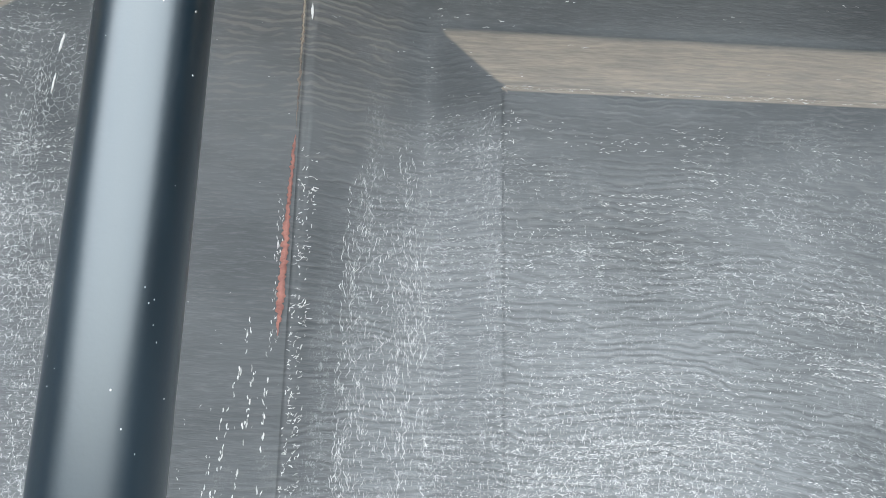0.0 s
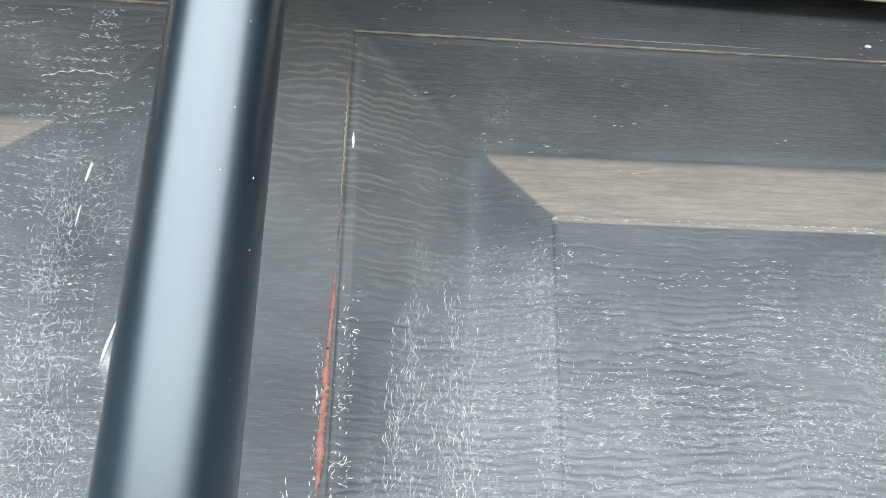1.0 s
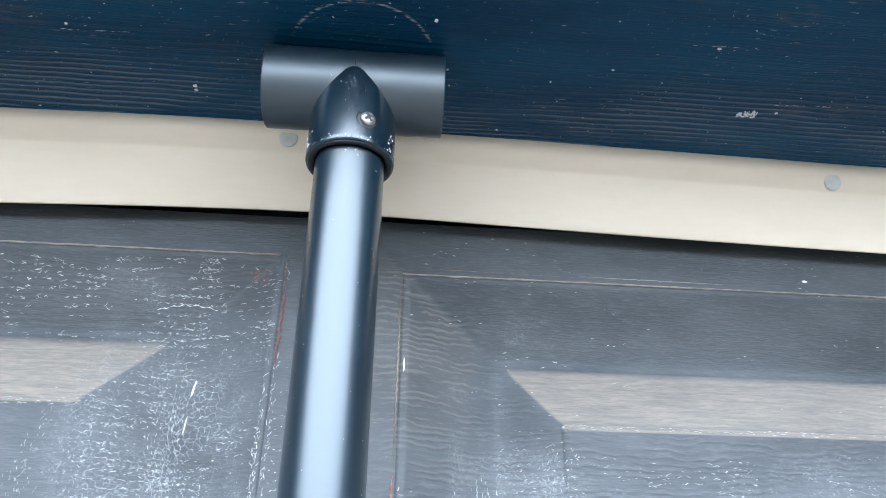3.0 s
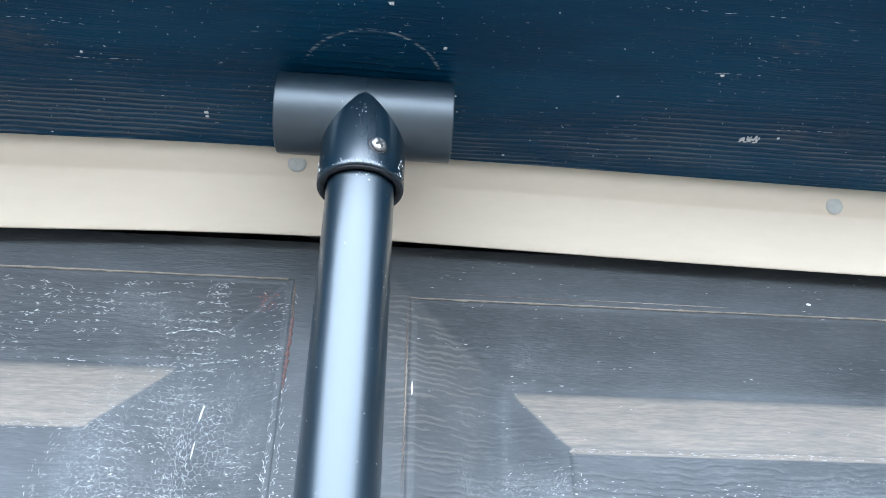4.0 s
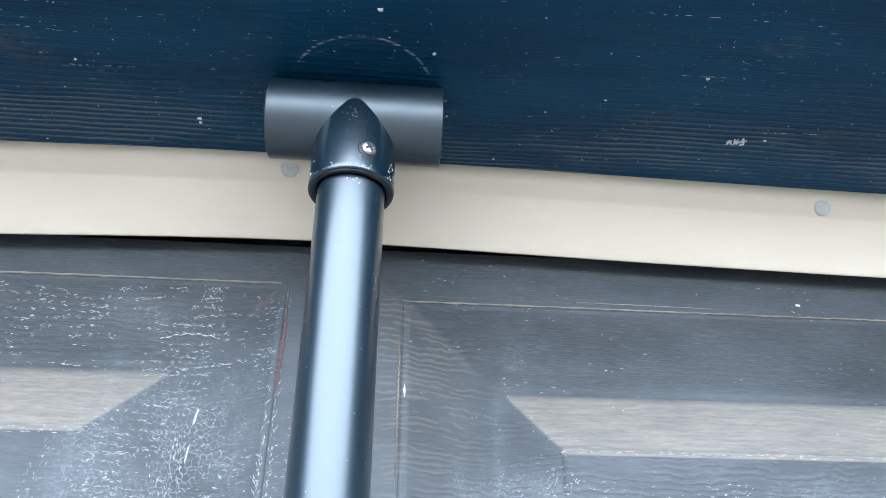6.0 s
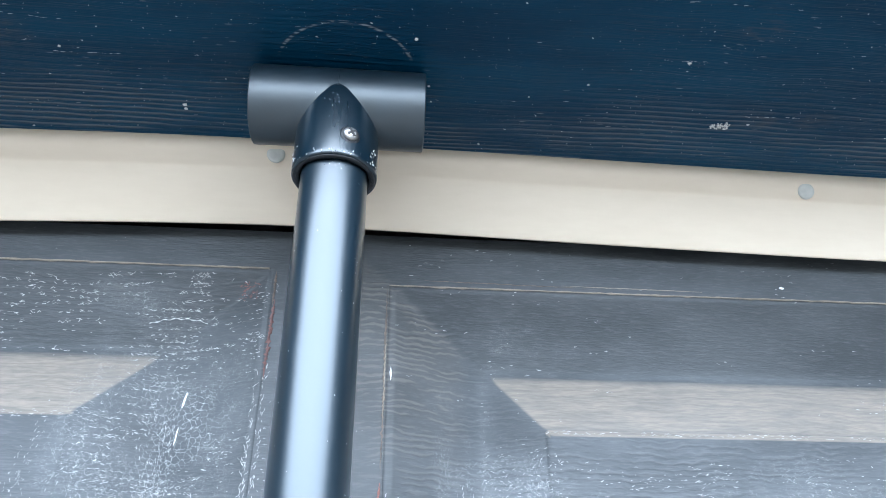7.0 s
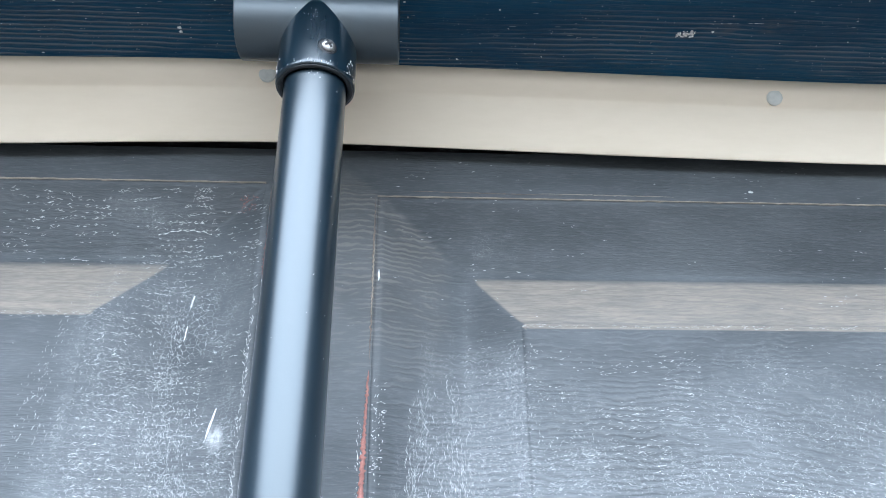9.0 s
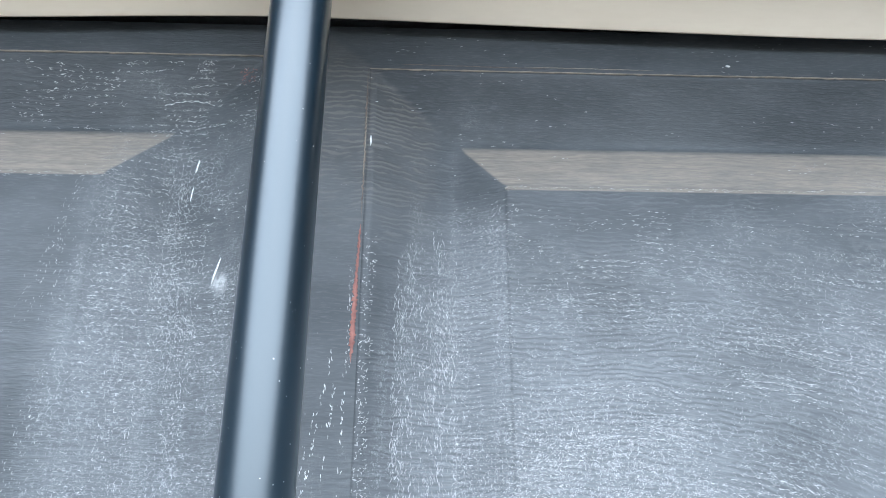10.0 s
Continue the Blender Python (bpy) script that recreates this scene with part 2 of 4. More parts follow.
def soffit_paint():
    """Blue-black paint on a ribbed wood-grain board, with dust specks and one curved scratch."""
    n = Nodes("blue-black soffit paint")
    x, y, z = n.split(n.place)
    bent = n.warp(n.place, 11.0, 0.010)
    grain = n.noise(n.stretch(7, 210, 60, bent), 1.0, 2.0, 0.5)
    fine = n.noise(n.stretch(30, 800, 60, bent), 1.0, 2.0, 0.6)
    sway = n.math("ADD", n.math("MULTIPLY", n.noise(n.stretch(5, 16, 8), 1.0, 2.0), 16.0), n.math("MULTIPLY", n.noise(n.stretch(45, 60, 8), 1.0, 2.0), 3.5))
    rib = n.math("MULTIPLY_ADD", n.math("SINE", n.math("ADD", n.math("MULTIPLY", y, 1500.0), sway)), 0.5, 0.5)
    rib = n.math("MULTIPLY", n.math("POWER", rib, 2.0), n.ramp(n.noise(n.stretch(9, 26, 8), 1.0, 3.0), 0.34, 0.60, 0.15, 1.0))
    dot = n.cells(n.place, 380.0, "F1")
    size = n.noise(n.place, 60.0, 1.0)
    specks = n.math("MULTIPLY", n.ramp(dot, 0.13, 0.05), n.ramp(size, 0.50, 0.66, 0.0, 0.7))
    dash = n.math("MULTIPLY", n.ramp(n.cells(n.stretch(60, 420, 60, bent), 1.0, "F1"), 0.14, 0.09), n.ramp(n.noise(n.stretch(18, 60, 20), 1.0, 2.0), 0.54, 0.66, 0.0, 0.5))
    away = n.vec("DISTANCE", n.place, (ARC_X, ARC_Y, SOFFIT))
    torn = n.noise(n.stretch(160, 900, 60), 1.0, 2.0, 0.6)
    ring = n.math("MULTIPLY", n.ramp(n.math("ABSOLUTE", n.math("SUBTRACT", away, ARC_R)), 0.0011, 0.0003), n.ramp(torn, 0.44, 0.58))
    ring = n.math("MULTIPLY", ring, n.ramp(y, ARC_Y - 0.010, ARC_Y - 0.016))
    pale = n.math("MAXIMUM", n.math("MAXIMUM", specks, dash), n.math("MULTIPLY", ring, 0.55))
    tone = n.mix(n.ramp(n.noise(n.stretch(6, 22, 8), 1.0, 4.0), 0.3, 0.7), (0.0015, 0.031, 0.072), (0.0030, 0.052, 0.108))
    rib = n.math("MULTIPLY", rib, n.ramp(y, 0.170, 0.238, 0.04, 1.0))
    tone = n.mix(n.math("MULTIPLY", n.ramp(fine, 0.60, 0.78), 0.25), tone, (0.06, 0.07, 0.08))
    # highlights on the ribs near the strip, painted as paler crests
    tone = n.mix(n.math("MULTIPLY", n.ramp(rib, 0.25, 0.85), 0.85), tone, (0.125, 0.150, 0.180))
    for cx, cy, r in ((-0.242, 0.181, 0.022), (0.131, 0.150, 0.016), (0.191, 0.214, 0.014), (0.160, 0.217, 0.012)):
        near = n.vec("DISTANCE", n.stretch(0.6, 1, 0), (0.6 * cx, cy, 0))
        scuff = n.math("MULTIPLY", n.ramp(near, r * 0.7, r * 0.15), n.ramp(n.noise(n.stretch(90, 420, 60), 1.0, 3.0), 0.42, 0.68))
        tone = n.mix(n.math("MULTIPLY", scuff, 0.30), tone, (0.13, 0.12, 0.11))
    tone = n.mix(pale, tone, (0.42, 0.45, 0.47))
    relief = n.bump(n.math("ADD", n.math("MULTIPLY", grain, 0.5), n.math("MULTIPLY", fine, 0.5)), 0.9, 0.0014)
    relief = n.bump(rib, 1.0, 0.0009, relief)
    return n.done(tone, n.math("ADD", n.ramp(grain, 0.3, 0.7, 0.50, 0.40), n.math("MULTIPLY", pale, 0.3)), relief, shine=0.18)


def pipe_paint(name, rough, gloss, sheen, shine):
    """Satin blue-black spray paint with small nicks."""
    n = Nodes(name)
    haze = n.noise(n.stretch(60, 60, 12), 1.0, 4.0, 0.6)
    dot = n.cells(n.stretch(1, 1, 0.6), 170.0, "F1")
    nick = n.math("MULTIPLY", n.ramp(dot, 0.045, 0.025), n.ramp(n.noise(n.place, 70.0, 1.0), 0.57, 0.63))
    tone = n.mix(n.ramp(haze, 0.3, 0.7), (0.001, 0.0075, 0.014), (0.002, 0.011, 0.020))
    tone = n.mix(nick, tone, (0.45, 0.48, 0.5))
    n.bsdf.inputs["Specular Tint"].default_value = (0.86, 0.965, 1.0, 1.0)
    relief = n.bump(n.noise(n.place, 900.0, 2.0), 0.10, 0.0004)
    relief = n.bump(n.noise(n.stretch(40, 40, 15), 1.0, 2.0), 0.25, 0.0006, relief)
    return n.done(tone, n.ramp(haze, 0.3, 0.7, rough, rough + 0.06), relief, coat=gloss, film=sheen, shine=shine)


def plain(name, one, two, rough, scale=60.0, relief=0.2, depth=0.0005, metal=0.0, squash=(1, 1, 1)):
    """A surface of two close tones with a fine relief."""
    n = Nodes(name)
    p = n.stretch(*squash)
    blot = n.noise(p, scale, 4.0, 0.6)
    speck = n.noise(p, scale * 12, 2.0, 0.6)
    tone = n.mix(n.ramp(n.math("ADD", n.math("MULTIPLY", blot, 0.7), n.math("MULTIPLY", speck, 0.3)), 0.3, 0.7), one, two)
    return n.done(tone, n.ramp(blot, 0.3, 0.7, rough, min(1.0, rough + 0.1)), n.bump(speck, relief, depth), metal)


SOFFIT = 2.0595
ARC_X, ARC_Y, ARC_R = -0.0735, 0.1965, 0.0357
DOOR = door_paint()
BOARD = soffit_paint()
PIPE = pipe_paint("satin black pipe paint", 0.34, 0.85, 0.29, 0.72)
TEE = pipe_paint("satin black fitting paint", 0.42, 0.8, 0.42, 0.90)
SOCKET = pipe_paint("glossier black fitting paint", 0.27, 0.9, 0.18, 0.6)
SEAL = plain("gloss black sealant", (0.006, 0.008, 0.010), (0.012, 0.014, 0.017), 0.30, 300, 0.3, 0.001)
VINYL = plain("cream vinyl", (0.735, 0.635, 0.495), (0.78, 0.68, 0.54), 0.42, 22, 0.08, 0.0003, squash=(0.25, 1, 1))
NAIL = plain("dull painted nail", (0.52, 0.53, 0.49), (0.62, 0.62, 0.57), 0.5, 260, 0.3, 0.0004)
STEEL = plain("zinc screw steel", (0.34, 0.335, 0.325), (0.50, 0.49, 0.48), 0.34, 500, 0.3, 0.0004, metal=1.0)
SLOT_SHADE = plain("painted shade of the screw recess", (0.02, 0.02, 0.022), (0.05, 0.05, 0.05), 0.6, 500)
RUST = plain("bare red primer", (0.20, 0.085, 0.070), (0.36, 0.165, 0.135), 0.75, 220, 0.5, 0.0008)
OCHRE = plain("worn beige edge", (0.19, 0.16, 0.125), (0.33, 0.285, 0.23), 0.8, 180, 0.5, 0.0008, squash=(0.4, 1, 0.4))
MAROON = plain("dull red primer", (0.105, 0.062, 0.058), (0.20, 0.105, 0.095), 0.75, 260, 0.5, 0.0008)
UMBER = plain("worn brown edge", (0.075, 0.062, 0.055), (0.19, 0.150, 0.125), 0.8, 180, 0.5, 0.0008)
CHALK = plain("white paint fleck", (0.72, 0.73, 0.73), (0.85, 0.86, 0.85), 0.6, 400, 0.4, 0.0006)
SIDE_SCREEN = plain("added dark side screen", (0.050, 0.045, 0.042), (0.085, 0.078, 0.072), 0.7, 5.0, 0.5, 0.003)
PAVING = plain("driveway concrete", (0.145, 0.128, 0.107), (0.205, 0.182, 0.155), 0.85, 3.0, 0.5, 0.004)
RENDERING = plain("pale wall render", (0.42, 0.42, 0.41), (0.50, 0.50, 0.48), 0.9, 8.0, 0.5, 0.003)


def flake_paint():
    """Pale undercoat that shows where the paint has lifted, each flake of its own tone."""
    n = Nodes("pale lifted paint")
    tone = n.mix(n.geo.outputs["Random Per Island"], (0.20, 0.205, 0.205), (0.62, 0.63, 0.625))
    return n.done(tone, 0.55)


FLAKE = flake_paint()


# ---- mesh helpers ----
def mesh_object(name, bm, material, smooth=True):
    me = bpy.data.meshes.new(name)
    bmesh.ops.recalc_face_normals(bm, faces=bm.faces)
    bm.to_mesh(me)
    bm.free()
    me.materials.append(material)
    for f in me.polygons:
        f.use_smooth = smooth
    return new(name, me)


def part(name, bm, material, parent, label="", smooth=True):
    """One mesh, given in world metres, as a part under a thing or a part."""
    ob = mesh_object(name, bm, material, smooth)
    ob.parent = parent
    ob.matrix_parent_inverse = world_of(parent).inverted()
    return tagged(ob, label)


def world_of(ob):
    m = ob.matrix_parent_inverse @ ob.matrix_basis if ob.parent else ob.matrix_basis
    return world_of(ob.parent) @ m if ob.parent else m


def thing(name, place, label, category, kind=""):
    ob = new(name)
    ob.empty_display_size = 0.05
    ob.location = place
    ob.matrix_basis = Matrix.Translation(place)
    return tagged(ob, label, category, kind=kind)


def box(lo, hi, bevel=0.0):
    bm = bmesh.new()
    mid = [(p + q) / 2 for p, q in zip(lo, hi)]
    size = [q - p for p, q in zip(lo, hi)]
    bmesh.ops.create_cube(bm, size=1.0, matrix=Matrix.Translation(mid) @ Matrix.Diagonal((*size, 1)))
    if bevel:
        bmesh.ops.bevel(bm, geom=bm.edges[:], offset=bevel, segments=2, affect="EDGES", profile=0.6)
    return bm


def lathe(profile, m, steps=64, bm=None):
    """Turns (radius, height) pairs round the z axis of the pose m; a closed loop of pairs makes a solid wall."""
    bm = bm or bmesh.new()
    rings = []
    for r, h in profile:
        rings.append([bm.verts.new(m @ Vector((r * math.cos(2 * math.pi * i / steps), r * math.sin(2 * math.pi * i / steps), h))) for i in range(steps)])
    for p, q in zip(rings, rings[1:]):
        for i in range(steps):
            j = (i + 1) % steps
            bm.faces.new((p[i], p[j], q[j], q[i]))
    return bm


def close_ends(bm):
    bmesh.ops.holes_fill(bm, edges=[e for e in bm.edges if e.is_boundary], sides=0)
    return bm


def sliver(points, y, lift, seed, ragged=0.0):
    """A thin flake on a wall that faces -y: a ribbon along (x, z, half width) points, with ragged edges."""
    bm = bmesh.new()
    rng = random.Random(seed)
    left, right = [], []
    for i, (x, z, w) in enumerate(points):
        p, q = points[max(0, i - 1)], points[min(len(points) - 1, i + 1)]
        d = Vector((q[0] - p[0], q[1] - p[1])).normalized()
        a, b = w * (1 + ragged * rng.uniform(-1, 1)), w * (1 + ragged * rng.uniform(-1, 1))
        yy = y(x, z) if callable(y) else y
        left.append((x - d.y * a, yy, z + d.x * a))
        right.append((x + d.y * b, yy, z - d.x * b))
    n = len(points)
    top = [bm.verts.new((px, py - lift, pz)) for px, py, pz in left + right[::-1]]
    low = [bm.verts.new((px, py + 0.0012, pz)) for px, py, pz in left + right[::-1]]
    m = len(top)
    for i in range(n - 1):
        bm.faces.new((top[i], top[i + 1], top[m - 2 - i], top[m - 1 - i]))
    for i in range(m):
        j = (i + 1) % m
        bm.faces.new((top[i], low[i], low[j], top[j]))
    return bm


def run(x0, z0, x1, z1, w, count, seed, wander=0.0, taper=True):
    """Points of a ribbon from one place to another that wanders a little and thins at its ends."""
    rng = random.Random(seed)
    out = []
    for i in range(count + 1):
        t = i / count
        k = (min(1.0, 4 * t + 0.1) * min(1.0, 4 * (1 - t) + 0.1)) if taper else 1.0
        out.append((x0 + (x1 - x0) * t + rng.uniform(-wander, wander), z0 + (z1 - z0) * t + rng.uniform(-wander, wander) * 0.3, w * k * rng.uniform(0.7, 1.15)))
    return out


# ---- the garage door ----
FACE = 0.304


def profile(side_valley, side_field, top_valley, top_field, step):
    """From a panel's outer line to its field: inset at the sides, inset at top and foot, depth. A narrow
    groove, a long slope down to a valley, a short slope up to a last small step before the field."""
    rows = [(0.0, 0.0, FACE), (0.0005, 0.0004, FACE + 0.0004), (0.0012, 0.0008, FACE + 0.0008), (0.0022, 0.0014, FACE + 0.0010), (0.0033, 0.0019, FACE + 0.0008), (0.0042, 0.0025, FACE + 0.0008), (0.0058, 0.0040, FACE + 0.0015)]
    for k, y in ((0.35, 0.3125), (0.87, 0.3226), (0.95, 0.3240), (1.0, 0.3243)):
        rows.append((side_valley * k, top_valley * k, y))
    for k, y in ((0.08, 0.3238), (0.20, 0.3222), (0.90, 0.3108 + 0.5 * step), (0.965, 0.3098 + 0.8 * step), (1.0, 0.3094 + step)):
        rows.append((side_valley + (side_field - side_valley) * k, top_valley + (top_field - top_valley) * k, y))
    for d, e, y in ((0.0006, 0.0005, 0.3091 + 0.8 * step), (0.0016, 0.0013, 0.3084), (0.0045, 0.0036, 0.3082), (0.0080, 0.0070, 0.3082)):
        rows.append((side_field + d, top_field + e, y))
    return rows


RIGHT_PROFILE = profile(0.0575, 0.0905, 0.0468, 0.0864, 0.0005)
LEFT_PROFILE = profile(0.0575, 0.0985, 0.0476, 0.0897, 0.0)


def raised_panel(x0, x1, z0, z1, rows):
    """A pressed panel: a sloped frame that sinks to a valley and rises again to a flat field, its mitres softly rounded."""
    bm = bmesh.new()
    rings = []
    for sx, sz, y in rows:
        c = [Vector(v) for v in ((x0 + sx, y, z0 + sz), (x1 - sx, y, z0 + sz), (x1 - sx, y, z1 - sz), (x0 + sx, y, z1 - sz))]
        ring = []
        for i in range(4):
            for q in (c[i - 1], None, c[(i + 1) % 4]):
                ring.append(bm.verts.new(c[i] + (q - c[i]).normalized() * 0.0035 if q else c[i]))
        rings.append(ring)
    for p, q in zip(rings, rings[1:]):
        for i in range(12):
            j = (i + 1) % 12
            bm.faces.new((p[i], p[j], q[j], q[i]))
    bm.faces.new(rings[-1])
    return bm


def section_sheet(x0, x1, z0, z1, holes):
    """The flat stiles and rails of one door section, with openings for its panels, and its turned edges."""
    bm = bmesh.new()
    xs = sorted({x0, x1, *(h[0] for h in holes), *(h[1] for h in holes)})

    def quad(a, b, c, d):
        if b - a > 1e-6 and d - c > 1e-6:
            bm.faces.new([bm.verts.new(v) for v in ((a, FACE, c), (b, FACE, c), (b, FACE, d), (a, FACE, d))])

    for a, b in zip(xs, xs[1:]):
        mid = (a + b) / 2
        hole = next((h for h in holes if h[0] < mid < h[1]), None)
        if hole:
            quad(a, b, z0, hole[2])
            quad(a, b, hole[3], z1)
        else:
            quad(a, b, z0, z1)
    # turned edges round the sheet and its back
    for loop in (((x0, FACE, z0), (x0, FACE + 0.045, z0), (x0, FACE + 0.045, z1), (x0, FACE, z1)), ((x1, FACE, z0), (x1, FACE + 0.045, z0), (x1, FACE + 0.045, z1), (x1, FACE, z1)),
                 ((x0, FACE, z0), (x1, FACE, z0), (x1, FACE + 0.045, z0), (x0, FACE + 0.045, z0)), ((x0, FACE, z1), (x1, FACE, z1), (x1, FACE + 0.045, z1), (x0, FACE + 0.045, z1)),
                 ((x0, FACE + 0.045, z0), (x1, FACE + 0.045, z0), (x1, FACE + 0.045, z1), (x0, FACE + 0.045, z1))):
        bm.faces.new([bm.verts.new(v) for v in loop])
    bmesh.ops.remove_doubles(bm, verts=bm.verts, dist=1e-6)
    return bm


door = thing("garage_door", (0, FACE, 0), "weathered dark grey raised-panel garage door with flaking paint", "garage door", "structure")
# door cut low: the dark gap stands in for the strip's shadow
DOOR_TOP = 2.0258
PANELS = ((-1.160, -0.670), (-0.600, -0.1155), (-0.0465, 0.440), (0.512, 1.000))
TOPS = (2.000, 2.000, 1.991, 1.991)
PROFILES = (LEFT_PROFILE, LEFT_PROFILE, RIGHT_PROFILE, RIGHT_PROFILE)
SECTIONS = ((0.012, 0.485), (0.489, 0.978), (0.982, 1.471), (1.475, DOOR_TOP))
sections = []
for low, high in SECTIONS:
    drop = DOOR_TOP - high
    holes = [(p[0], p[1], low + 0.085, top - drop) for p, top in zip(PANELS, TOPS)]
    sheet = part("door_section", section_sheet(-1.24, 1.08, low, high, holes), DOOR, door, smooth=False)
    for h, rows in zip(holes, PROFILES):
        part("raised_panel", raised_panel(*h, rows), DOOR, sheet)
    sections.append(sheet)
top_section = sections[-1]

# worn lines round the two upper panels: bare beige along the top, brown and red down the sides
part("worn_edge", sliver(run(-0.0465, 1.9909, 0.440, 1.9905, 0.00034, 120, 3, 0.00025, False), FACE, 0.0004, 4, 0.6), OCHRE, top_section, "thin beige worn paint line")
part("worn_edge", sliver(run(-0.025, 1.9950, 0.075, 1.9938, 0.00022, 60, 71, 0.0003), FACE, 0.0003, 72, 0.8), UMBER, top_section, "thin brown worn paint line")
part("worn_edge", sliver(run(0.060, 1.9948, 0.150, 1.9940, 0.00016, 60, 73, 0.0003), FACE, 0.0003, 74, 0.8), OCHRE, top_section, "thin beige worn paint line")
part("worn_edge", sliver(run(-0.600, 1.9998, -0.1195, 1.9998, 0.00040, 120, 5, 0.00025, False), FACE, 0.0004, 6, 0.5), OCHRE, top_section, "thin beige worn paint line")
part("worn_edge", sliver(run(-0.0476, 1.9905, -0.0478, 1.878, 0.00055, 90, 7, 0.0003), FACE, 0.0004, 8, 0.7), UMBER, top_section, "brown worn paint line")
part("worn_edge", sliver(run(-0.0473, 1.960, -0.0476, 1.905, 0.00035, 50, 75, 0.0002), FACE, 0.0006, 76, 0.8), OCHRE, top_section, "thin beige worn paint line")
part("worn_edge", sliver(run(-0.0055, 1.964, -0.0035, 1.953, 0.00014, 10, 78, 0.0001), FACE + 0.0170, 0.0008, 79, 0.3), OCHRE, top_section, "thin beige worn paint line")
part("worn_edge", sliver(run(-0.1150, 1.998, -0.1150, 1.975, 0.0007, 40, 9, 0.0002), FACE, 0.0004, 10, 0.6), UMBER, top_section, "thin brown worn paint line")
part("bare_streak", sliver(run(-0.0478, 1.874, -0.0490, 1.838, 0.0008, 34, 11, 0.0002)[:-4] + run(-0.0487, 1.848, -0.0498, 1.786, 0.0014, 60, 17, 0.0003)[5:], FACE, 0.0006, 12, 0.5), RUST, top_section, "long streak of bare red primer")
part("bare_streak", sliver(run(-0.1140, 1.979, -0.1152, 1.929, 0.0009, 60, 15, 0.0003), FACE, 0.0006, 16, 0.9), MAROON, top_section, "streak of bare red primer")


def surface(x, z):
    """The depth of the pressed door at arrays of places on the upper section."""
    out = np.full(np.shape(x), FACE)
    for (a, b), top, rows in zip(PANELS, TOPS, PROFILES):
        sx, sz, ys = (np.array(v) for v in zip(*rows))
        s, t = np.minimum(x - a, b - x), top - z
        ring = np.where(np.interp(s, sx, np.arange(len(ys))) < np.interp(t, sz, np.arange(len(ys))), np.interp(s, sx, ys), np.interp(t, sz, ys))
        out = np.where((s > 0) & (t > 0), ring, out)
    return out


def depth_at(x, z):
    return float(surface(np.array(x), np.array(z)))


part("paint_hairline", sliver([(x, 1.9705 - 9.0 * (x + 0.169) ** 2 + 0.0004 * math.sin(900 * x), 0.00010 + 0.00007 * math.sin(1500 * x)) for x in np.linspace(-0.188, -0.154, 60).tolist()], depth_at, 0.0003, 77, 0.7), FLAKE, top_section, "thin curved pale hairline in the paint")

# white splashes and chips
for i, (x0, z0, x1, z1, w) in enumerate(((-0.0440, 1.939, -0.0438, 1.931, 0.0005), (-0.1590, 1.926, -0.1608, 1.917, 0.0005), (-0.1608, 1.906, -0.1618, 1.896, 0.00025),
                                         (-0.1345, 1.853, -0.1390, 1.836, 0.00045), (0.2015, 1.9990, 0.2046, 1.9985, 0.0006))):
    part("white_chip", sliver(run(x0, z0, x1, z1, w, 8, 20 + i, 0.0001), depth_at, 0.0008, 30 + i, 0.3), CHALK, top_section, "small white paint chip")


def soft(v, lo, hi):
    t = np.clip((v - lo) / (hi - lo), 0, 1)
    return t * t * (3 - 2 * t)


def clumps(x, z, cell, seed):
    """Smooth random patches between 0 and 1."""
    g = np.random.default_rng(seed).random((64, 64))
    u, v = (x / cell[0]) % 63, (z / cell[1]) % 63
    i, j = u.astype(int), v.astype(int)
    f, h = soft(u - i, 0, 1), soft(v - j, 0, 1)
    return (g[i, j] * (1 - f) + g[i + 1, j] * f) * (1 - h) + (g[i, j + 1] * (1 - f) + g[i + 1, j + 1] * f) * h


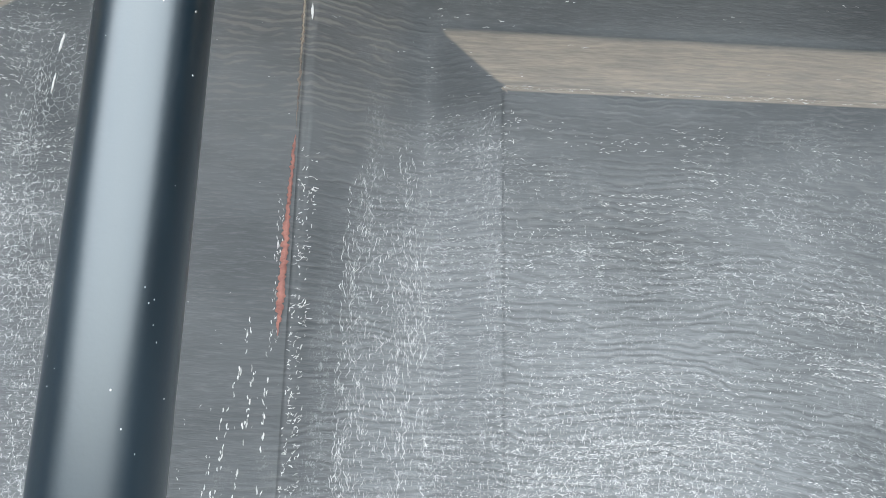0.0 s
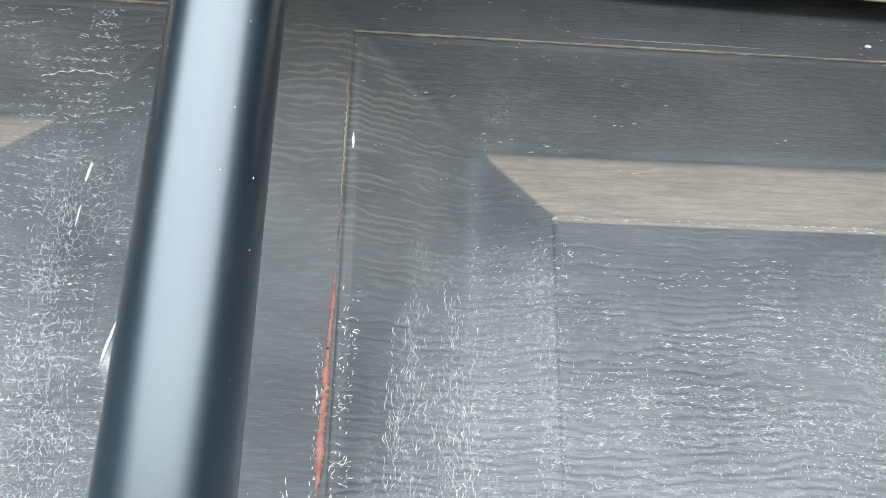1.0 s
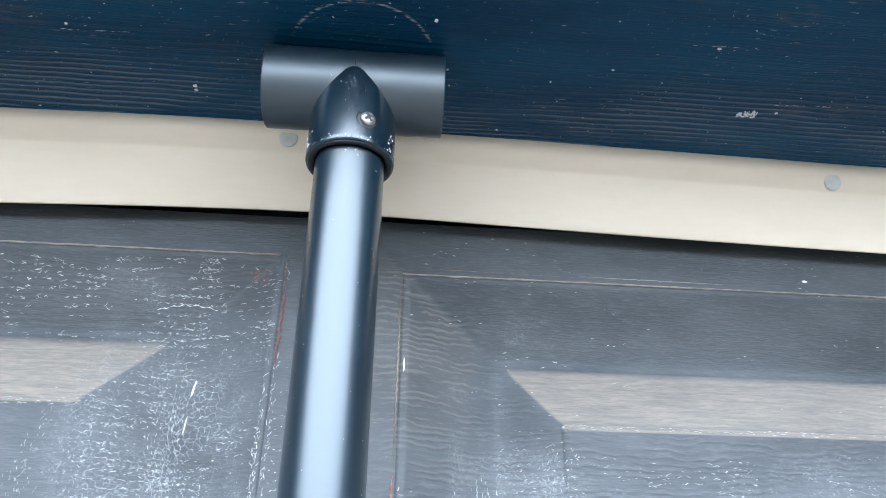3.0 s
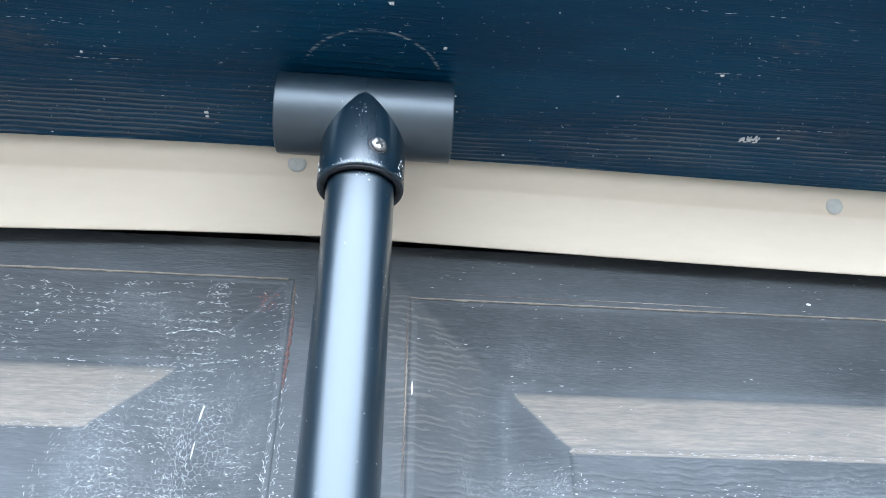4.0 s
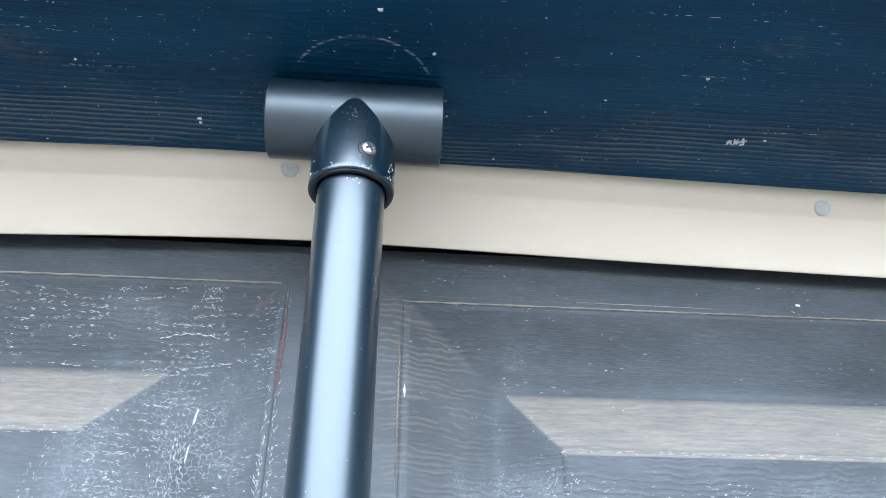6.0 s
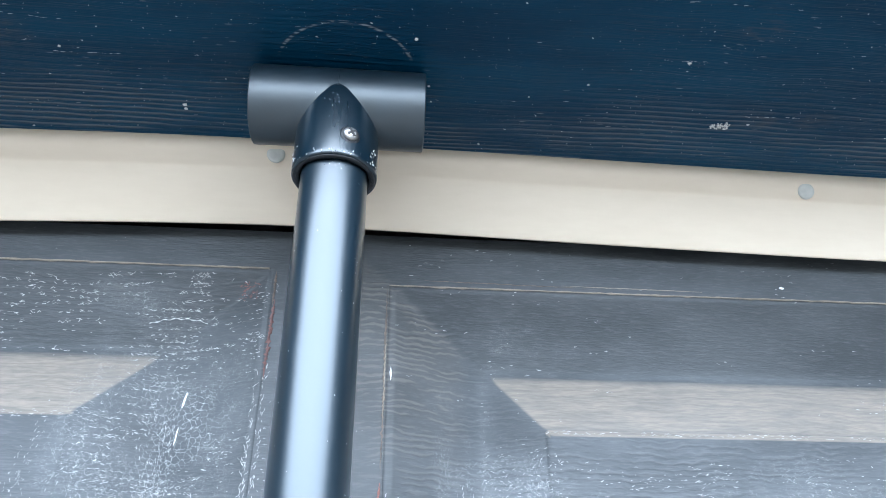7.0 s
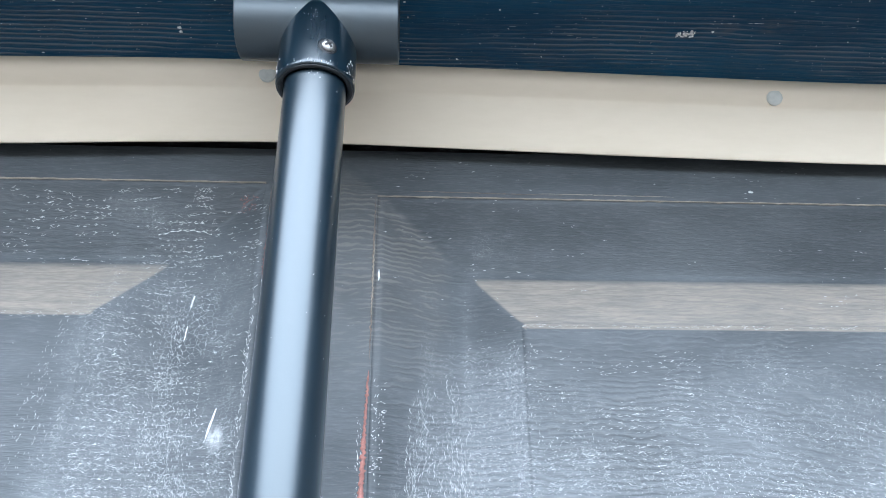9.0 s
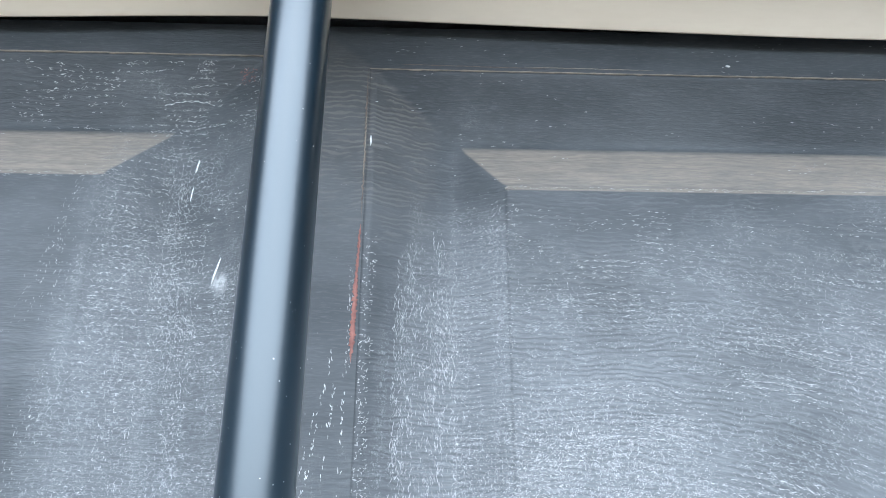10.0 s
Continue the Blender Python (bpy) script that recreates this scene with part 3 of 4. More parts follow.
def lifted_paint(name, count, area, density, heading, length, width, seed, points=6, crook=0.62, rows=0.0, material=None):
    """Many short crooked ribbons of lifted paint, joined: thick where density(x, z) is high, along heading(x, z)."""
    g = np.random.default_rng(seed)
    x, z = g.uniform(area[0], area[1], count), g.uniform(area[2], area[3], count)
    keep = g.random(count) < density(x, z)
    x, z = x[keep], z[keep]
    m = len(x)
    course = heading(x, z) + g.normal(0, 0.12, m)
    if rows:
        # flakes sit along the crests of the pressed grain
        if heading is arched:
            flat = 0.42 * (x - 0.095)
            r = (np.floor(np.hypot(flat, z - 1.66) / rows) + 0.5) * rows + 0.0010 * np.sin(70 * x) + g.normal(0, 0.0005, m)
            z = 1.66 + np.sqrt(np.maximum(r * r - flat * flat, 1e-6))
        else:
            k = np.floor(z / rows)
            z = (k + 0.5) * rows + 0.0012 * np.sin(55 * x + 0.9 * k) + g.normal(0, 0.0005, m)
    size = g.uniform(*length, m) * 0.66
    half = g.uniform(*width, m) * 0.265
    px, pz = [x], [z]
    for k in range(points - 1):
        turn = course + g.normal(0, crook, m)
        px.append(px[-1] + np.cos(turn) * size / (points - 1))
        pz.append(pz[-1] + np.sin(turn) * size / (points - 1))
    px, pz = np.array(px), np.array(pz)
    dx, dz = np.gradient(px, axis=0), np.gradient(pz, axis=0)
    long = np.hypot(dx, dz) + 1e-9
    w = half * np.sin(np.linspace(0.35, math.pi - 0.35, points))[:, None] * g.uniform(0.6, 1.3, (points, m))
    ax, az = px - dz / long * w, pz + dx / long * w
    bx, bz = px + dz / long * w, pz - dx / long * w
    lift = g.uniform(0.00012, 0.0003, m)
    xs, zs = np.stack([ax, bx], 1), np.stack([az, bz], 1)
    ys = surface(xs, zs) - lift
    verts = np.stack([xs, ys, zs], -1).transpose(2, 0, 1, 3).reshape(-1, 3)
    faces = []
    for i in range(m):
        o = i * points * 2
        faces += [(o + 2 * k, o + 2 * k + 1, o + 2 * k + 3, o + 2 * k + 2) for k in range(points - 1)]
    me = bpy.data.meshes.new(name)
    me.from_pydata(verts.tolist(), [], faces)
    me.materials.append(material or FLAKE)
    ob = new(name, me)
    ob.parent = top_section
    ob.matrix_parent_inverse = world_of(top_section).inverted()
    return tagged(ob, "pale crooked flakes of lifted paint", kind="stuff")


def level(x, z):
    return 0 * x


def upright(x, z):
    return 0 * x + math.pi / 2


def arched(x, z):
    return np.arctan2(-0.1764 * (x - 0.095), z - 1.66)


def arch_rows(x, z, cell, seed):
    r = np.hypot(0.42 * (x - 0.095), z - 1.66)
    return clumps(x + 3, r + 1, cell, seed)


# the crazed panel: loose dashes near its top, then a closer net down its inner slope
lifted_paint("paint_flakes", 3000, (-0.31, -0.119, 1.948, 1.994), lambda x, z: 0.40 * soft(clumps(x + 1, z, (0.022, 0.006), 1), 0.30, 0.75) * soft(x, -0.34, -0.22), level, (0.002, 0.0055), (0.0003, 0.0006), 41, rows=0.0042)
lifted_paint("paint_flakes", 13000, (-0.212, -0.119, 1.70, 1.975), lambda x, z: 0.42 * soft(clumps(x + 1, z, (0.016, 0.022), 2), 0.20, 0.75) * soft(z - 0.84 * x, 2.128, 2.095), level, (0.0015, 0.004), (0.00025, 0.00055), 42, rows=0.0040)
lifted_paint("paint_flakes", 6500, (-0.196, -0.146, 1.70, 1.945), lambda x, z: 0.50 * soft(clumps(x + 1, z, (0.013, 0.05), 3), 0.35, 0.7) * soft(x - (z - 1.7) * 0.12, -0.215, -0.185), upright, (0.0015, 0.0040), (0.00025, 0.00055), 43)
lifted_paint("paint_flakes", 9000, (-0.290, -0.205, 1.68, 1.905), lambda x, z: 0.38 * soft(x, -0.262, -0.222) * soft(clumps(x + 1 - 0.25 * (z - 1.7), z, (0.012, 0.08), 4), 0.45, 0.8), lambda x, z: 0 * x + 1.3, (0.0012, 0.0035), (0.0002, 0.0004), 44)
lifted_paint("paint_flakes", 130, (-0.167, -0.153, 1.986, 1.996), lambda x, z: 0 * x + 0.3, level, (0.002, 0.0045), (0.00035, 0.0006), 45, crook=1.1)
# the stile: almost sound, with dotted lines that lean away towards its foot
for k, (x0, z0, x1, z1) in enumerate(((-0.060, 1.795, -0.077, 1.68), (-0.0655, 1.770, -0.084, 1.68), (-0.0522, 1.846, -0.0535, 1.68), (-0.0580, 1.775, -0.066, 1.68))):
    lifted_paint("paint_flakes", 6000, (-0.10, -0.047, z1, z0), lambda x, z: 0.42 * (np.abs(x - (x0 + (x1 - x0) * (z - z0) / (z1 - z0))) < 0.0008) * soft(clumps(x + 1, z, (0.02, 0.004), 50 + k), 0.35, 0.65), upright, (0.0012, 0.0045), (0.0006, 0.0012), 46 + k, crook=0.3)
lifted_paint("paint_flakes", 900, (-0.112, -0.05, 1.68, 1.79), lambda x, z: 0.16 * soft(z, 1.80, 1.70), upright, (0.001, 0.0025), (0.00025, 0.0005), 51)
# beside the red streak
lifted_paint("paint_flakes", 420, (-0.0460, -0.0385, 1.70, 1.868), lambda x, z: 0.75 * soft(clumps(x + 1, z, (0.05, 0.012), 52), 0.2, 0.6), lambda x, z: 0 * x + np.where(np.sin(7000 * x + 900 * z) > 0.2, 1.2, 0.0), (0.001, 0.0040), (0.0004, 0.0008), 52, crook=0.6)
lifted_paint("paint_flakes", 90, (-0.0530, -0.0500, 1.78, 1.85), lambda x, z: 0 * x + 0.6, upright, (0.0015, 0.003), (0.0003, 0.0006), 53)
# the sloped frame: upright strokes in its valley, fewer on either side
lifted_paint("paint_flakes", 9000, (-0.026, 0.014, 1.68, 1.880), lambda x, z: 0.30 * (0.25 + 0.75 * soft(clumps(x + 1, z, (0.006, 0.05), 5), 0.25, 0.8)) * soft(z + 1.1 * np.abs(x + 0.002), 1.895, 1.835), upright, (0.0018, 0.0070), (0.00025, 0.0005), 54, crook=0.50)
lifted_paint("paint_flakes", 3600, (0.010, 0.046, 1.68, 1.905), lambda x, z: 0.6 * soft(clumps(x + 1, z, (0.012, 0.020), 6), 0.35, 0.75) * soft(z, 1.915, 1.85), level, (0.0012, 0.0032), (0.00022, 0.0005), 55, rows=0.0040)
lifted_paint("paint_flakes", 1100, (0.036, 0.051, 1.68, 1.895), lambda x, z: 0.22 * soft(clumps(x + 1, z, (0.02, 0.02), 7), 0.3, 0.7), upright, (0.0015, 0.004), (0.00025, 0.0005), 56)
# the field: rows that arch, denser downwards, thickest at one pale patch
lifted_paint("paint_flakes", 64000, (0.046, 0.330, 1.68, 1.892), lambda x, z: 0.55 * soft(arch_rows(x, z, (0.05, 0.0055), 8), 0.35, 0.9) * soft(clumps(x + 1, z, (0.06, 0.05), 9), 0.1, 0.75) * (0.35 + 0.65 * soft(z, 1.88, 1.80)), arched, (0.0010, 0.0040), (0.0002, 0.0005), 57, crook=0.45, rows=0.0036)
lifted_paint("paint_flakes", 16000, (0.046, 0.330, 1.68, 1.860), lambda x, z: 0.30 * soft(arch_rows(x, z, (0.03, 0.015), 10), 0.40, 0.85), lambda x, z: arched(x, z) + 1.4, (0.001, 0.0025), (0.0002, 0.0004), 58)
lifted_paint("paint_flakes", 17000, (0.014, 0.160, 1.67, 1.775), lambda x, z: 0.8 * soft(np.hypot(0.8 * (x - 0.085), z - 1.705), 0.085, 0.025), lambda x, z: arched(x, z) + np.where(np.sin(9000 * x) > 0, 0, 1.4), (0.001, 0.0032), (0.0002, 0.00045), 59)
# torn paint along the foot of the ledges and the grooves beside the stile
lifted_paint("paint_flakes", 1500, (0.044, 0.33, 1.9030, 1.9056), lambda x, z: 0.03 + 0.10 * soft(clumps(x + 1, z, (0.020, 0.05), 81), 0.35, 0.7), level, (0.002, 0.006), (0.0002, 0.00045), 81, crook=0.3)
lifted_paint("paint_flakes", 600, (-0.30, -0.205, 1.9065, 1.9115), lambda x, z: 0.12 + 0 * x, level, (0.0015, 0.005), (0.0002, 0.0004), 82, crook=0.4)
lifted_paint("paint_flakes", 520, (-0.1205, -0.1180, 1.70, 1.935), lambda x, z: 0.36 * soft(z, 1.95, 1.88) + 0.12, upright, (0.002, 0.006), (0.0003, 0.0006), 83)
lifted_paint("paint_flakes", 420, (-0.1152, -0.1128, 1.70, 1.990), lambda x, z: 0.30 * soft(z, 1.97, 1.88) + 0.10, upright, (0.002, 0.006), (0.0003, 0.0006), 84)
lifted_paint("paint_flakes", 900, (-0.112, -0.100, 1.70, 1.94), lambda x, z: 0.40 * soft(z, 1.95, 1.85), level, (0.0012, 0.0035), (0.0003, 0.0006), 85, rows=0.0040)
lifted_paint("paint_flakes", 90, (-0.137, -0.1255, 1.981, 1.992), lambda x, z: 0.55 + 0 * x, level, (0.0015, 0.0045), (0.0008, 0.0016), 86, crook=0.9, material=MAROON)
# rare ticks elsewhere
lifted_paint("paint_flakes", 1100, (-0.045, 0.33, 1.905, 2.02), lambda x, z: 0.75 * soft(clumps(x + 1, z, (0.03, 0.008), 11), 0.55, 0.85), level, (0.001, 0.0042), (0.0003, 0.0006), 60, crook=0.30)
lifted_paint("paint_flakes", 260, (-0.31, -0.045, 1.68, 2.03), lambda x, z: 0 * x + 0.5, level, (0.0008, 0.002), (0.0002, 0.0004), 61)

# ---- weather strip under the soffit ----
TOP_X, TOP_Y = (-1.25, -0.284, -0.221, -0.158, 0.008, 0.113, 0.249, 1.1), (0.259, 0.257, 0.2555, 0.254, 0.257, 0.2595, 0.263, 0.268)
LOW_X, LOW_Z = (-1.25, -0.283, -0.221, -0.157, -0.106, -0.057, 0.011, 0.116, 0.248, 1.1), (2.0120, 2.0168, 2.0196, 2.0215, 2.0224, 2.0216, 2.0196, 2.0168, 2.0140, 2.008)


def smooth_at(x, xs, ys):
    return float(np.mean([np.interp(x + d, xs, ys) for d in (-0.03, -0.015, 0, 0.015, 0.03)]))


def weather_strip():
    """A thin vinyl flap: a nailing band, a soft crease, and a bowed lip that leans towards the door."""
    bm = bmesh.new()
    shape = ((0.0, 0.0), (0.14, 0.15), (0.27, 0.297), (0.325, 0.308), (0.35, 0.35), (0.53, 0.56), (0.74, 0.765), (0.91, 0.93), (0.975, 0.985), (1.0, 1.0))
    front, back = [], []
    for i in range(161):
        x = -1.24 + 2.32 * i / 160
        yt, zl = smooth_at(x, TOP_X, TOP_Y), smooth_at(x, LOW_X, LOW_Z)
        dy, dz = 0.290 - yt, zl - SOFFIT
        ring = [(x, yt + a * dy, SOFFIT + b * dz) for a, b in shape]
        front.append([bm.verts.new(v) for v in ring])
        back.append([bm.verts.new((px, py + 0.0011, pz + (0.0004 if k > 7 else 0.0))) for k, (px, py, pz) in enumerate(ring)])
    for k in range(160):
        for side in (front, back):
            for j in range(len(shape) - 1):
                bm.faces.new((side[k][j], side[k + 1][j], side[k + 1][j + 1], side[k][j + 1]))
        for j in (0, -1):
            bm.faces.new((front[k][j], front[k + 1][j], back[k + 1][j], back[k][j]))
    return close_ends(bm)


strip = tagged(mesh_object("weather_strip", weather_strip(), VINYL), "cream vinyl weather strip nailed under the soffit", "weather strip")
NAIL_TURN = Euler((radians(90 + 18), 0, 0)).to_matrix().to_4x4()
for x in (-0.446, -0.1165, 0.2135, 0.545):
    y, z = smooth_at(x, TOP_X, TOP_Y), smooth_at(x, LOW_X, LOW_Z)
    b = 0.0062 / (SOFFIT - z) if x < 0 else 0.0095 / (SOFFIT - z)
    spot = Vector((x, y + b * 0.95 * (0.290 - y), SOFFIT + b * (z - SOFFIT)))
    m = Matrix.Translation(spot) @ NAIL_TURN
    part("nail_head", close_ends(lathe(((0.0054, -0.0010), (0.0054, 0.0004), (0.0050, 0.0009), (0.0036, 0.0012), (0.0012, 0.0010)), m, 28)), NAIL, strip, "dull grey nail head")

# ---- soffit board over the door ----
soffit = tagged(mesh_object("soffit", box((-2.4, SOFFIT_FRONT, SOFFIT), (2.4, 0.300, 2.10), 0.0015), BOARD, False), "blue-black painted wood-grain soffit board with specks and scratches", "soffit", kind="structure")


def flake_on_soffit(x, y, r, seed):
    """A ragged chip on the underside of the board."""
    bm = bmesh.new()
    rng = random.Random(seed)
    k = 7
    pts = [(x + r * rng.uniform(0.5, 1.2) * math.cos(2 * math.pi * i / k) * 1.4, y + r * rng.uniform(0.5, 1.2) * math.sin(2 * math.pi * i / k)) for i in range(k)]
    low = [bm.verts.new((px, py, SOFFIT - 0.0005)) for px, py in pts]
    top = [bm.verts.new((px, py, SOFFIT + 0.0006)) for px, py in pts]
    bm.faces.new(low)
    for i in range(k):
        bm.faces.new((low[i], low[(i + 1) % k], top[(i + 1) % k], top[i]))
    return bm


rng = random.Random(77)
for i in range(64):
    part("paint_chip", flake_on_soffit(0.1395 + rng.uniform(-0.0055, 0.0055), 0.2215 + rng.gauss(0, 0.0013), rng.uniform(0.0002, 0.00055), i), CHALK, soffit)
for x, y, r in ((-0.1630, 0.2275, 0.0011), (-0.1632, 0.2310, 0.0009), (-0.0382, 0.1690, 0.0010), (-0.0650, 0.1440, 0.0012), (0.0030, 0.2490, 0.0006), (0.0550, 0.1940, 0.0006), (-0.2160, 0.1880, 0.0008),
                (0.1030, 0.1740, 0.0007), (0.0250, 0.2060, 0.0005), (-0.0300, 0.2020, 0.0006), (-0.0280, 0.2140, 0.0005), (0.1550, 0.2190, 0.0007)):
    part("paint_chip", flake_on_soffit(x, y, r, int(1e4 * abs(x))), CHALK, soffit)


def soffit_specks():
    """Many dust specks, short dashes and a few broken scratches on the underside of the board, joined."""
    g = np.random.default_rng(91)
    marks = []
    spots = [(g.uniform(-0.36, 0.40), g.uniform(0.112, 0.256), 1.0) for _ in range(720)]
    for _ in range(26):
        cx, cy = g.uniform(-0.33, 0.36), g.uniform(0.12, 0.25)
        spots += [(cx + g.normal(0, 0.007), cy + g.normal(0, 0.0035), 0.8) for _ in range(int(g.integers(4, 12)))]
    for x, y, k in spots:
        r = k * 0.00012 * (1 + 2.2 * g.random() ** 5)
        marks.append((x, y, r * g.uniform(1.0, 2.4), r, g.uniform(-0.7, 0.7)))
    for _ in range(90):
        marks.append((g.uniform(-0.36, 0.40), g.uniform(0.115, 0.25), g.uniform(0.0004, 0.0020), g.uniform(0.00005, 0.00010), g.normal(0, 0.06)))
    for x0, y0, x1, y1, fill in SCRATCHES:
        n = int(abs(x1 - x0) / 0.0022)
        for i in range(n):
            if g.random() < fill:
                t = (i + g.random()) / n
                marks.append((x0 + (x1 - x0) * t, y0 + (y1 - y0) * t + g.normal(0, 0.0002), g.uniform(0.0006, 0.0022), g.uniform(0.00008, 0.00018), g.normal(0, 0.05)))
    verts, faces = [], []
    for x, y, a, b, turn in marks:
        o = len(verts)
        c, s = math.cos(turn), math.sin(turn)
        for k in range(6):
            u, v = a * math.cos(k * math.pi / 3) * g.uniform(0.6, 1.2), b * math.sin(k * math.pi / 3 + 0.2) * g.uniform(0.6, 1.3)
            verts.append((x + u * c - v * s, y + u * s + v * c, SOFFIT - 0.0002))
        faces.append(tuple(range(o + 5, o - 1, -1)))
    me = bpy.data.meshes.new("paint_specks")
    me.from_pydata(verts, [], faces)
    me.materials.append(CHALK)
    ob = new("paint_specks", me)
    ob.parent = soffit
    ob.matrix_parent_inverse = world_of(soffit).inverted()
    return tagged(ob, "fine pale dust specks and broken scratches", kind="stuff")


SCRATCHES = ((-0.244, 0.168, -0.207, 0.170, 0.55), (-0.222, 0.192, -0.188, 0.191, 0.45), (0.146, 0.2125, 0.192, 0.2105, 0.40), (0.044, 0.135, 0.128, 0.135, 0.25), (0.084, 0.173, 0.125, 0.172, 0.45))
soffit_specks()

# ---- black pipe post with its tee ----
AXIS = Vector((-0.00348, 0.0145, 1.0)).normalized()
FOOT = Vector((-0.07519 + 0.00348 * 1.9, 0.19824 - 0.0145 * 1.9, 0.0))
STAND = Matrix.Translation(FOOT) @ Vector((0, 0, 1)).rotation_difference(AXIS).to_matrix().to_4x4()
post = thing("pipe_post", FOOT, "black painted plastic pipe post with a tee fitting", "pipe")
part("pipe", lathe(((0.0132, 0.0), (0.0156, 0.0), (0.0161, 0.0006), *((0.0161, 0.2 * i) for i in range(1, 11)), (0.0161, 2.03), (0.0132, 2.03), (0.0132, 0.0)), STAND, 96), PIPE, post)
ROUND = 0.0203
MID = Vector((-0.0757, 0.2003, SOFFIT - ROUND - 0.0003))
lying = Matrix.Translation(MID) @ Euler((0, radians(90), 0)).to_matrix().to_4x4()
tee = part("tee_fitting", lathe(((0.0168, -0.0432), (0.0197, -0.0432), (0.0202, -0.0429), (ROUND, -0.0424), (ROUND, -0.02), (ROUND, 0.0), (ROUND, 0.02), (ROUND, 0.0424), (0.0202, 0.0429), (0.0197, 0.0432), (0.0168, 0.0432), (0.0168, -0.0432)), lying, 96), TEE, post)
hub = Matrix.Translation(MID) @ Vector((0, 0, 1)).rotation_difference(AXIS).to_matrix().to_4x4()
END = 1.9943 - MID.z
part("socket", lathe(((0.0166, -0.0008), (0.0166, END + 0.001), (0.0174, END), (0.0200, END), (0.0204, END + 0.0003), (0.0206, END + 0.0012), (0.0206, END + 0.0030), (0.0205, -0.012), (0.0204, -0.004), (0.0202, -0.0008), (0.0166, -0.0008)), hub, 96), SOCKET, tee)
# mould seam along the socket and the run
part("seam", box((MID.x - 0.0002, MID.y - 0.02068, MID.z + END + 0.001), (MID.x + 0.0002, MID.y - 0.019, MID.z - 0.010)), TEE, tee)


part("seam", lathe(((ROUND - 0.001, -0.0002), (ROUND + 0.00018, -0.0002), (ROUND + 0.00018, 0.0002), (ROUND - 0.001, 0.0002), (ROUND - 0.001, -0.0002)), lying, 96), TEE, tee)


def sealant():
    """A lumpy bead between the pipe and the socket, widened so its black paints the lip's underside in shade."""
    bm = bmesh.new()
    rng = random.Random(5)
    steps, k = 72, 8
    lump = [rng.uniform(0.5, 1.25) for _ in range(steps)]
    rings = []
    for i in range(steps):
        a = 2 * math.pi * i / steps
        w = 0.0017 * (lump[i] + lump[(i + 1) % steps] + lump[i - 1]) / 3
        rings.append([bm.verts.new(hub @ Vector(((0.0180 + w * math.cos(b)) * math.cos(a), (0.0180 + w * math.cos(b)) * math.sin(a), END - 0.0001 + w * 0.55 * math.sin(b)))) for b in (2 * math.pi * j / k for j in range(k))])
    for i in range(steps):
        p, q = rings[i], rings[(i + 1) % steps]
        for j in range(k):
            bm.faces.new((p[j], p[(j + 1) % k], q[(j + 1) % k], q[j]))
    return bm


part("sealant", sealant(), SEAL, tee, "lumpy glossy black sealant bead")


def on_socket(angle, h, r=0.0206):
    """A pose on the socket's wall, z outward, at an angle from the front and a height over the world's floor."""
    out = Vector((math.sin(angle), -math.cos(angle), 0))
    spot = hub @ Vector((r * out.x, r * out.y, h - MID.z))
    return Matrix.Translation(spot) @ out.to_track_quat("Z", "Y").to_matrix().to_4x4()


rng = random.Random(12)
for i in range(70):
    a = rng.choice((rng.gauss(0.45, 0.25), rng.gauss(1.15, 0.12), rng.gauss(-1.2, 0.12), rng.uniform(-1.3, 1.3)))
    h = 1.9950 + abs(rng.gauss(0, 0.0010)) + (rng.uniform(0, 0.010) if abs(a) > 0.95 else 0)
    bm = bmesh.new()
    bmesh.ops.create_icosphere(bm, subdivisions=1, radius=1.0, matrix=on_socket(a, h, 0.0207) @ Matrix.Rotation(rng.uniform(0, 3), 4, "Z") @ Matrix.Diagonal((rng.uniform(0.00015, 0.0007), rng.uniform(0.0001, 0.00024), 0.0002, 1)))
    part("paint_crumb", bm, CHALK if i % 3 == 0 else FLAKE if i % 3 == 1 else SEAL, tee)
for i in range(12):
    a, h = rng.gauss(-0.02, 0.10), 2.026 + rng.gauss(0, 0.0016)
    bm = bmesh.new()
    bmesh.ops.create_icosphere(bm, subdivisions=1, radius=1.0, matrix=on_socket(a, h, 0.0205) @ Matrix.Diagonal((rng.uniform(0.0001, 0.0003), rng.uniform(0.0001, 0.0004), 0.0002, 1)))
    part("paint_crumb", bm, CHALK, tee)

# crumbs of sealant and paint on the pipe just under the socket, and dark rubs at its side
for i in range(26):
    a, h = (rng.gauss(-0.05, 0.16), 1.9930 - abs(rng.gauss(0, 0.0024))) if i < 16 else (rng.gauss(-1.25, 0.05), rng.uniform(1.955, 1.985))
    bm = bmesh.new()
    bmesh.ops.create_icosphere(bm, subdivisions=1, radius=1.0, matrix=on_socket(a, h, 0.0161) @ Matrix.Rotation(rng.uniform(0, 3), 4, "Z") @ Matrix.Diagonal((rng.uniform(0.0002, 0.0007), rng.uniform(0.0001, 0.0003), 0.0002, 1)))
    part("paint_crumb", bm, CHALK if i < 16 and i % 3 == 0 else SEAL, post)

# nicks and rubs along the pipe
for i in range(70):
    a, h = rng.choice((rng.uniform(-1.3, 1.4), rng.gauss(0.95, 0.2), rng.gauss(-1.1, 0.15))), rng.uniform(1.66, 1.985)
    bm = bmesh.new()
    bmesh.ops.create_icosphere(bm, subdivisions=1, radius=1.0, matrix=on_socket(a, h, 0.0161) @ Matrix.Diagonal((rng.uniform(0.0001, 0.00028), rng.uniform(0.0001, 0.0004), 0.0001, 1)))
    part("paint_nick", bm, CHALK, post)

